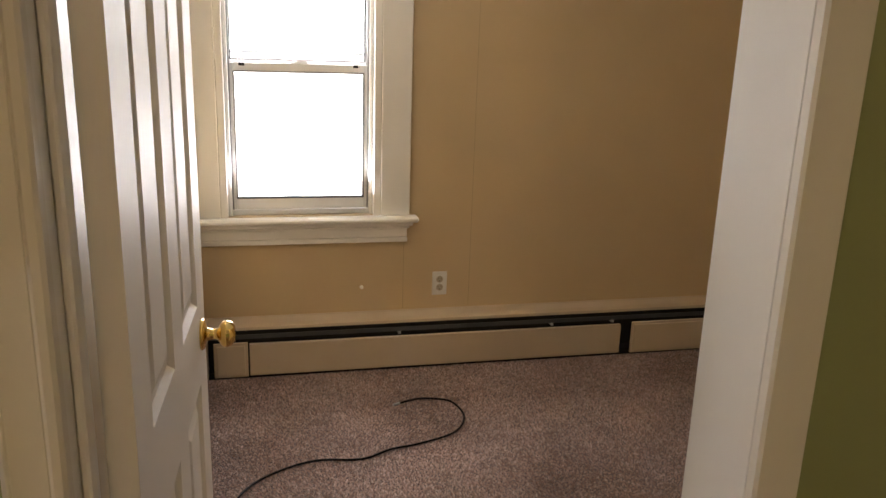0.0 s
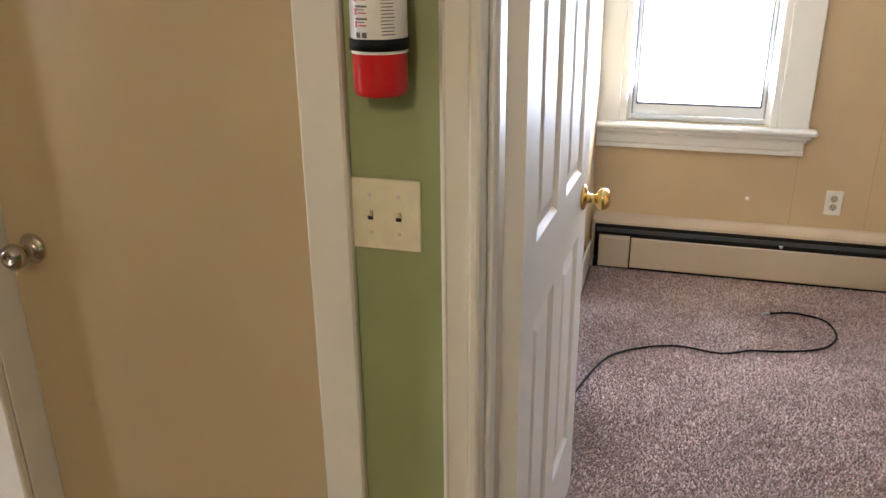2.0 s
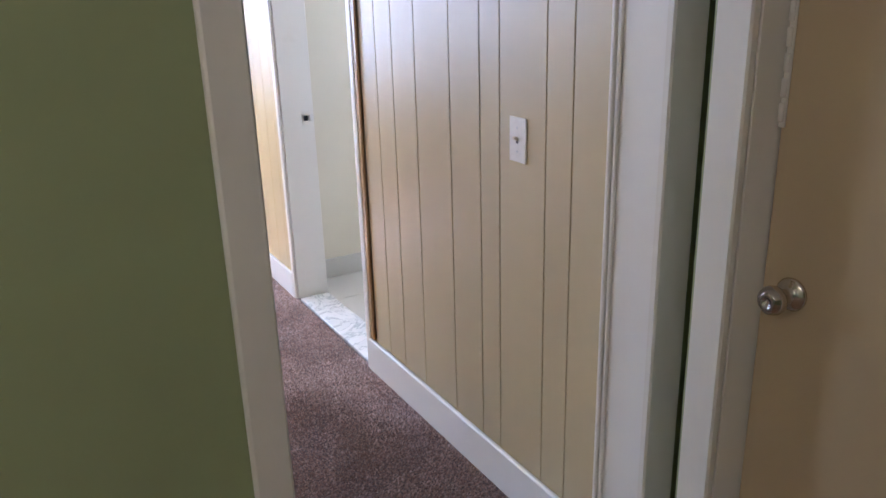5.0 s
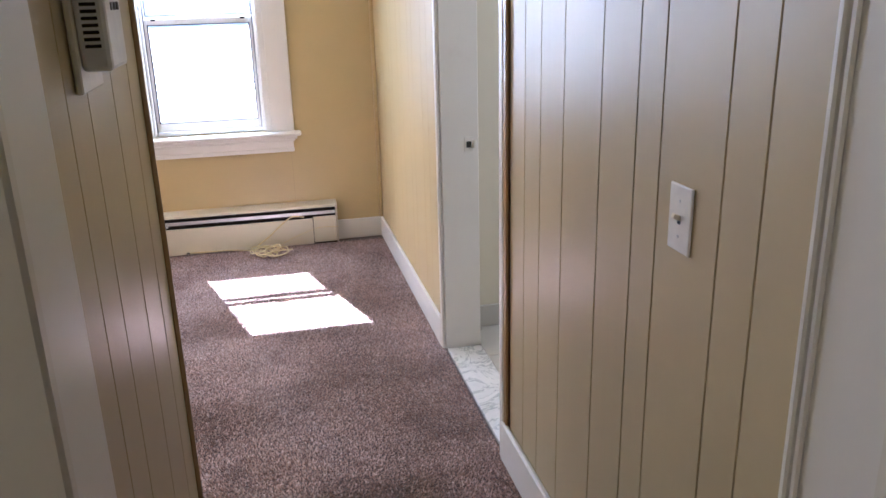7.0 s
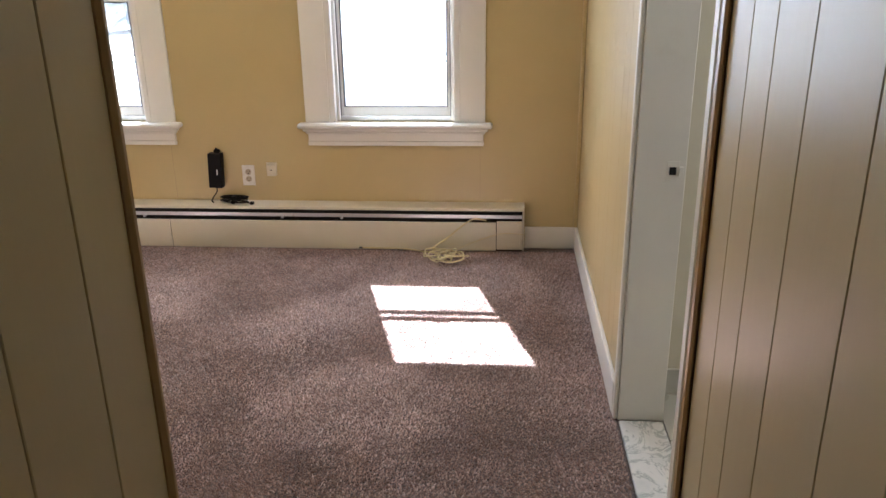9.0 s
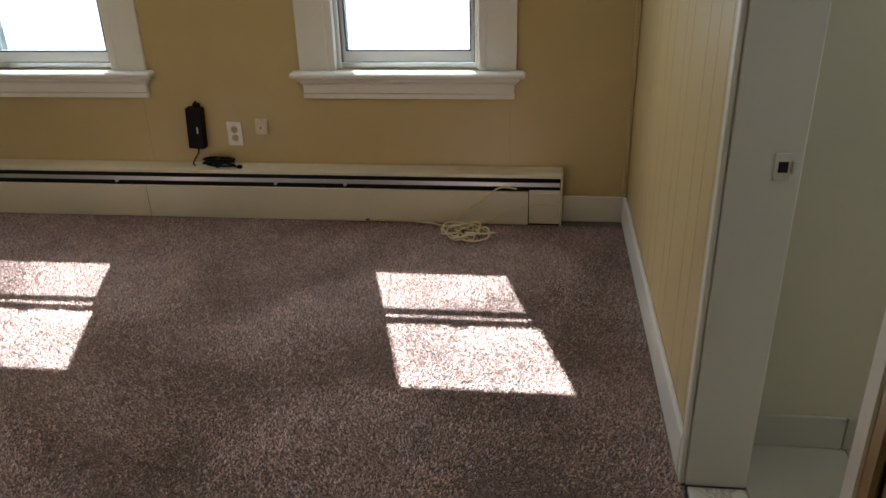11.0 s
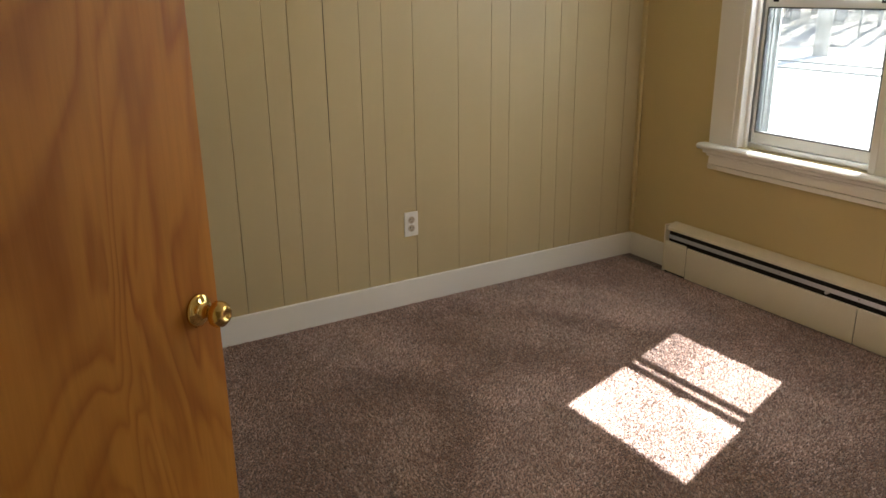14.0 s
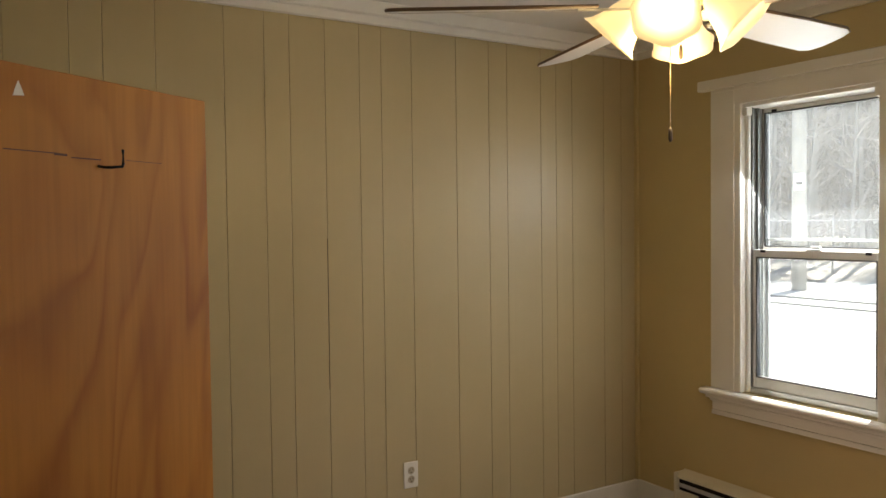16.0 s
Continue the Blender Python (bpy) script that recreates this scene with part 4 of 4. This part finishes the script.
# ---- bedroom: ceiling fan ----
def shade_glass():
    m, n, l, b = material("lit_frosted_glass")
    t = noise_node(n, l, 14, 3)
    c = ramp(n, l, t.outputs["Fac"], [(0.3, (1.0, 0.62, 0.24)), (0.7, (1.0, 0.74, 0.36))])
    l.new(c.outputs["Color"], b.inputs["Emission Color"])
    b.inputs["Emission Strength"].default_value = 0.14
    b.inputs["Base Color"].default_value = (0.8, 0.72, 0.55, 1)
    b.inputs["Roughness"].default_value = 0.4
    return m


def bulb_glow():
    m, n, l, b = material("lit_bulb")
    b.inputs["Emission Color"].default_value = (1.0, 0.86, 0.60, 1)
    b.inputs["Emission Strength"].default_value = 2.2
    return m


SHADE, BULB = shade_glass(), bulb_glow()
WALNUT = paint("dark_blade_edge", (0.15, 0.095, 0.055), 0.4, 0.1, 60, 0.1)
BLADE = paint("white_fan_blade", (0.66, 0.66, 0.66), 0.4, 0.05, 50, 0.08, (1, 1, 1))
fan = thing("ceiling_fan", pose(-1.95, -1.55, CEIL), "white ceiling fan with a lit four-shade lamp", "ceiling fan")
bm = bmesh.new()
lathe(bm, [(0.07, -0.001), (0.072, -0.03), (0.05, -0.06), (0.016, -0.07), (0.014, -0.2), (0.05, -0.21), (0.10, -0.225), (0.12, -0.26), (0.12, -0.32), (0.10, -0.36), (0.06, -0.375)], seg=32)
part("motor_housing", bm, FRAME_PAINT, fan)
for k in range(5):
    ang = 93 + 72 * k
    bm = bmesh.new()
    turn = pose(0, 0, -0.405, 0, 0, ang)
    tilt = turn @ pose(0, 0, 0, -13, 0, 0)
    outline = [(0.19, -0.055), (0.45, -0.068), (0.64, -0.072), (0.672, -0.060), (0.685, -0.03), (0.685, 0.03), (0.672, 0.060), (0.64, 0.072), (0.45, 0.068), (0.19, 0.055)]
    top = [bm.verts.new(tilt @ Vector((x, y, 0.004))) for x, y in outline]
    bot = [bm.verts.new(tilt @ Vector((x, y, -0.004))) for x, y in outline]
    bm.faces.new(top)
    bm.faces.new(list(reversed(bot)))
    for j in range(len(top)):
        bm.faces.new((bot[j], bot[(j + 1) % len(top)], top[(j + 1) % len(top)], top[j]))
    blade = part("blade", bm, BLADE, fan, "white fan blade with a dark edge")
    bm = bmesh.new()
    m3 = tilt @ Matrix.Translation((0.16, 0, -0.006))
    made = bmesh.ops.create_cube(bm, size=1.0, matrix=m3 @ Matrix.Diagonal((0.14, 0.035, 0.006, 1)))
    part("blade_iron", bm, FRAME_PAINT, blade)
    bm = bmesh.new()
    sweep(bm, [tilt @ Vector((x, y, 0)) for x, y in outline] , 0.0046, 5)
    part("blade_edge", bm, WALNUT, blade, "dark edge band")
bm = bmesh.new()
lathe(bm, [(0.06, -0.365), (0.07, -0.375), (0.07, -0.40), (0.05, -0.42), (0.02, -0.435), (0.008, -0.45)], seg=28)
part("lamp_fitter", bm, BRASS, fan, "brass lamp fitter")
for k in range(4):
    ang = 35 + 90 * k
    m4 = pose(0, 0, -0.375, 0, 0, ang) @ pose(0.07, 0, 0, 0, 136, 0)
    bm = bmesh.new()
    prof = [(0.020, 0.0), (0.024, 0.012), (0.034, 0.03), (0.046, 0.06), (0.054, 0.09), (0.066, 0.115), (0.078, 0.128)]
    seg = 32
    rings = []
    for r, z in prof + [(p[0] - 0.003, p[1]) for p in reversed(prof)]:
        wob = (z / 0.128) ** 2
        rings.append([bm.verts.new(m4 @ Vector((r * (1 + 0.05 * wob * math.cos(6 * 2 * math.pi * j / seg)) * math.cos(2 * math.pi * j / seg),
                                                r * (1 + 0.05 * wob * math.cos(6 * 2 * math.pi * j / seg)) * math.sin(2 * math.pi * j / seg), z))) for j in range(seg)])
    for a, b in zip(rings, rings[1:]):
        for j in range(seg):
            bm.faces.new((a[j], a[(j + 1) % seg], b[(j + 1) % seg], b[j])).smooth = True
    sh = part("shade", bm, SHADE, fan, "lit frosted glass tulip shade")
    bm = bmesh.new()
    lathe(bm, [(0.010, 0.0), (0.014, 0.03), (0.024, 0.05), (0.027, 0.07), (0.020, 0.09), (0.004, 0.098)], m4, 16)
    part("bulb", bm, BULB, sh, "glowing bulb")
FAN_PULL = plastic("dark_bronze_pull", (0.06, 0.04, 0.025), 0.4)
for dx, dy, z1 in ((0.012, -0.03, -0.70), (0.0, 0.02, -0.50)):
    bm = bmesh.new()
    sweep(bm, [(dx, dy, -0.45), (dx, dy, -0.55 if z1 < -0.6 else -0.48), (dx, dy, z1)], 0.0009, 5)
    chain = part("pull_chain", bm, BRASS, fan, "thin pull chain")
    bm = bmesh.new()
    lathe(bm, [(0.002, 0), (0.005, 0.006), (0.005, 0.024), (0.003, 0.034)], Matrix.Translation((dx, dy, z1 - 0.03)), 10)
    part("pull_knob", bm, FAN_PULL, chain, "small dark pull")
lamp("fan_lamp", "POINT", Matrix.Translation((-1.95, -1.55, CEIL - 0.56)), 1.3, (1.0, 0.71, 0.35), radius=0.10)

# ---- outdoors ----
def ground_material():
    m, n, l, b = material("sunlit_concrete")
    t = noise_node(n, l, 0.5, 6, 0.6)
    c = ramp(n, l, t.outputs["Fac"], [(0.3, (0.50, 0.49, 0.46)), (0.7, (0.62, 0.61, 0.58))])
    l.new(c.outputs["Color"], b.inputs["Base Color"])
    b.inputs["Roughness"].default_value = 0.9
    g = noise_node(n, l, 30, 5)
    bump(n, l, b, g.outputs["Fac"], 0.3, 0.01)
    return m


GROUND = ground_material()
GZ = -0.30
bm = bmesh.new()
box(bm, -400, 400, -400, 400, GZ - 0.2, GZ)
structure("ground", bm, GROUND, "pale sunlit concrete lot", "ground")
# two low strips, darker than the lot, drawn as thin lines across it
LOT_STRIP = paint("grey_lot_strip", (0.27, 0.27, 0.26), 0.9, 0.1, 8, 0.3)
for y in (11.6, 12.9):
    bm = bmesh.new()
    box(bm, -60, 60, y, y + 0.14, GZ - 0.1, GZ + 0.04, 0.01)
    structure("kerb", bm, LOT_STRIP, "low grey strip across the lot", "kerb")
BARK = paint("weathered_pole_wood", (0.29, 0.28, 0.27), 0.9, 0.15, 12, 0.4, (1, 1, 0.1))
FAR = math.radians(34)


def out_there(d, side=0.0):
    """A place d metres off towards the far trees and side metres across."""
    return (-0.64 - d * math.sin(FAR) + side * math.cos(FAR), -3.01 + d * math.cos(FAR) + side * math.sin(FAR))


px, py = out_there(21.5)
pole = thing("utility_pole", pose(px, py, GZ), "weathered wooden utility pole with a small sign", "pole")
bm = bmesh.new()
lathe(bm, [(0.18, 0), (0.17, 2.5), (0.15, 6), (0.13, 9)], seg=14)
part("post", bm, BARK, pole)
bm = bmesh.new()
box(bm, -0.12, 0.12, -0.20, -0.19, 2.48, 2.90, 0.004)
sign = part("sign", bm, LABEL, pole, "small white sign")
sign.rotation_euler = (0, 0, FAR)
bm = bmesh.new()
box(bm, -0.07, 0.07, -0.206, -0.2, 2.62, 2.70)
mark = part("sign_mark", bm, GREY_INK, sign, "dark unreadable mark")
# bank, fence and bare woods behind the lot
LITTER = paint("leaf_litter", (0.40, 0.36, 0.31), 0.95, 0.3, 6, 0.8)
bm = bmesh.new()
rng = random.Random(11)
cells = {}
for i in range(70):
    for j in range(8):
        x, y = out_there(24.5 + j * 2.4, -62 + i * 1.02)
        cells[i, j] = bm.verts.new((x, y, GZ - 0.05 + min(j, 1) * 0.25 + 0.10 * j + rng.uniform(0, 0.18)))
for i in range(69):
    for j in range(7):
        bm.faces.new((cells[i, j], cells[i + 1, j], cells[i + 1, j + 1], cells[i, j + 1]))
tagged(new("leaf_litter_bank", mesh_of("leaf_litter_bank", bm, LITTER)), "brown leaf-littered bank under bare trees", "bank", "", "structure")
STEEL = paint("galvanised_steel", (0.30, 0.30, 0.30), 0.7)
fx, fy = out_there(25.6)
fence = thing("chain_link_fence", pose(fx, fy, GZ, 0, 0, 34), "grey chain-link fence before the trees", "fence")
for k in range(-7, 4):
    bm = bmesh.new()
    lathe(bm, [(0.035, -0.1), (0.035, 1.75), (0.02, 1.8)], Matrix.Translation((k * 2.6 + 0.9, 0, 0)), 8)
    part("post", bm, STEEL, fence)
bm = bmesh.new()
sweep(bm, [(-18, 0, 1.72), (8.7, 0, 1.72)], 0.022, 6)
part("top_rail", bm, STEEL, fence)
bm = bmesh.new()
for k in range(-60, 25):
    x = k * 0.3
    for dx in (1.45, -1.45):
        a, b = Vector((x, 0, 0.15)), Vector((x + dx, 0, 1.7))
        v = [bm.verts.new(p + o) for p in (a, b) for o in (Vector((-0.004, 0, 0)), Vector((0.004, 0, 0)))]
        bm.faces.new((v[0], v[1], v[3], v[2]))
tagged(part("wire_mesh", bm, STEEL, fence, "diamond wire mesh"), kind="stuff")
TWIG = paint("grey_bare_twigs", (0.30, 0.29, 0.28), 0.9, 0.25, 3, 0.3)
rng = random.Random(3)
verts, faces = [], []


def stick(a, b, r0, r1):
    d = (b - a).normalized()
    u = d.orthogonal().normalized()
    w = d.cross(u)
    k = len(verts)
    for p, r in ((a, r0), (b, r1)):
        for q in range(3):
            verts.append(p + r * (math.cos(q * 2.094) * u + math.sin(q * 2.094) * w))
    for q in range(3):
        faces.append((k + q, k + (q + 1) % 3, k + 3 + (q + 1) % 3, k + 3 + q))


for t in range(620):
    x, y = out_there(27 + 16 * rng.random() ** 0.8, rng.uniform(-38, 7))
    base = Vector((x, y, GZ + 0.2))
    hgt = rng.uniform(6, 13)
    lean = Vector((rng.uniform(-0.5, 0.5), rng.uniform(-0.5, 0.5), hgt))
    stick(base, base + lean, rng.uniform(0.06, 0.17), 0.02)
    for j in range(26):
        f = rng.uniform(0.06, 0.97)
        a = base + lean * f
        ang = rng.uniform(0, 6.283)
        ln = rng.uniform(0.5, 2.2) * (1.15 - 0.6 * f)
        b = a + Vector((ln * math.cos(ang), ln * math.sin(ang), ln * rng.uniform(0.1, 0.9)))
        stick(a, b, 0.028, 0.010)
        for q in range(3):
            c = a + (b - a) * rng.uniform(0.3, 1.0)
            stick(c, c + Vector((rng.uniform(-0.6, 0.6), rng.uniform(-0.6, 0.6), rng.uniform(-0.1, 0.7))), 0.014, 0.006)
me = bpy.data.meshes.new("bare_woods")
me.from_pydata(verts, [], faces)
me.materials.append(TWIG)
tagged(new("bare_woods", me), "bare grey winter woods behind the fence", "trees", "", "stuff")

# wooded hill behind the bare trees
HILL = paint("far_winter_woods", (0.20, 0.19, 0.185), 0.95, 0.35, 0.9, 0.0, (1, 1, 0.3))
bm = bmesh.new()
rng = random.Random(8)
last = None
for k in range(61):
    a = radians(88 - k * 1.6)
    x, y = -0.64 - 62 * math.sin(a), -3.0 + 62 * math.cos(a)
    now = (bm.verts.new((x, y, GZ)), bm.verts.new((x * 1.06, y * 1.06, 15 + 2.5 * math.sin(k * 0.5) + rng.uniform(0, 1.6))))
    if last:
        bm.faces.new((last[0], now[0], now[1], last[1]))
    last = now
structure("backdrop", bm, HILL, "far grey wooded hillside", "hillside")

# ---- carpet pile ----
def pile_material():
    m, n, l, b = material("carpet_tufts")
    geo = n.new("ShaderNodeNewGeometry")
    foot = noise_node(n, l, 4.0, 7, 0.78)
    c = ramp(n, l, geo.outputs["Random Per Island"], [(0.0, (0.25, 0.163, 0.139)), (0.3, (0.36, 0.243, 0.210)), (0.75, (0.48, 0.342, 0.300)), (1.0, (0.60, 0.460, 0.412))])
    wear = ramp(n, l, foot.outputs["Fac"], [(0.34, (0.70, 0.69, 0.68)), (0.66, (1.20, 1.19, 1.18))])
    mul = n.new("ShaderNodeMixRGB")
    mul.blend_type = "MULTIPLY"
    mul.inputs["Fac"].default_value = 1
    l.new(c.outputs["Color"], mul.inputs["Color1"])
    l.new(wear.outputs["Color"], mul.inputs["Color2"])
    l.new(mul.outputs["Color"], b.inputs["Base Color"])
    b.inputs["Roughness"].default_value = 0.95
    b.inputs["Specular IOR Level"].default_value = 0.1
    b.inputs["Sheen Weight"].default_value = 0.35
    b.inputs["Sheen Roughness"].default_value = 0.4
    return m


PILE = pile_material()


def pile(name, areas, step, seed, label):
    """Twisted cut-pile tufts: small leaning cones, thick and uneven, as one mesh."""
    g = np.random.default_rng(seed)
    spots = []
    for x0, x1, y0, y1 in areas:
        gx, gy = np.meshgrid(np.arange(x0, x1, step), np.arange(y0, y1, step))
        spots.append(np.stack([gx.ravel(), gy.ravel()], 1))
    p = np.concatenate(spots)
    k = len(p)
    p = p + g.uniform(-0.5, 0.5, (k, 2)) * step
    field = np.sin(p[:, 0] * 5.1 + 1.3 * np.sin(p[:, 1] * 3.7)) + np.sin(p[:, 1] * 6.3 + 1.7 * np.sin(p[:, 0] * 2.9))
    ang = field * 1.5 + g.normal(0, 1.1, k)
    lean = np.abs(g.normal(0.0035, 0.003, k)) + 0.0015
    cell = 0.013
    grid = g.uniform(0, 1, (640, 640))
    u, w = (p[:, 0] + 4.2) / cell, (p[:, 1] + 8.3) / cell
    iu, iw = np.floor(u).astype(int), np.floor(w).astype(int)
    fu, fw = u - iu, w - iw
    fu, fw = fu * fu * (3 - 2 * fu), fw * fw * (3 - 2 * fw)
    iu, iw, ju, jw = iu % 640, iw % 640, (iu + 1) % 640, (iw + 1) % 640
    clump = (grid[iu, iw] * (1 - fu) + grid[ju, iw] * fu) * (1 - fw) + (grid[iu, jw] * (1 - fu) + grid[ju, jw] * fu) * fw
    high = (0.0035 + 0.0055 * clump) * g.uniform(0.75, 1.15, k)
    rad = step * g.uniform(0.5, 0.8, k)
    turn = g.uniform(0, 2.1, k)
    v = np.zeros((k, 4, 3))
    for q in range(3):
        a = turn + q * 2.0944
        v[:, q, 0], v[:, q, 1], v[:, q, 2] = p[:, 0] + rad * np.cos(a), p[:, 1] + rad * np.sin(a), -0.001
    v[:, 3, 0], v[:, 3, 1], v[:, 3, 2] = p[:, 0] + lean * np.cos(ang), p[:, 1] + lean * np.sin(ang), high
    f = (np.arange(k)[:, None, None] * 4 + np.array([[0, 1, 3], [1, 2, 3], [2, 0, 3]])[None]).reshape(-1, 3)
    me = bpy.data.meshes.new(name)
    me.vertices.add(k * 4)
    me.vertices.foreach_set("co", v.ravel())
    me.loops.add(len(f) * 3)
    me.loops.foreach_set("vertex_index", f.ravel().astype(np.int32))
    me.polygons.add(len(f))
    me.polygons.foreach_set("loop_start", np.arange(len(f), dtype=np.int32) * 3)
    me.update(calc_edges=True)
    me.materials.append(PILE)
    return tagged(new(name, me), label, "carpet", "", "stuff")


pile("carpet_pile", [(-3.588, -0.010, -3.15, -0.076), (-0.872, -0.010, -4.06, -3.15)], 0.0066, 1, "mauve brown cut pile of the bedroom carpet")
pile("carpet_pile", [(0.10, 2.50, -7.6, -5.24)], 0.0075, 2, "mauve brown cut pile of the side room carpet")
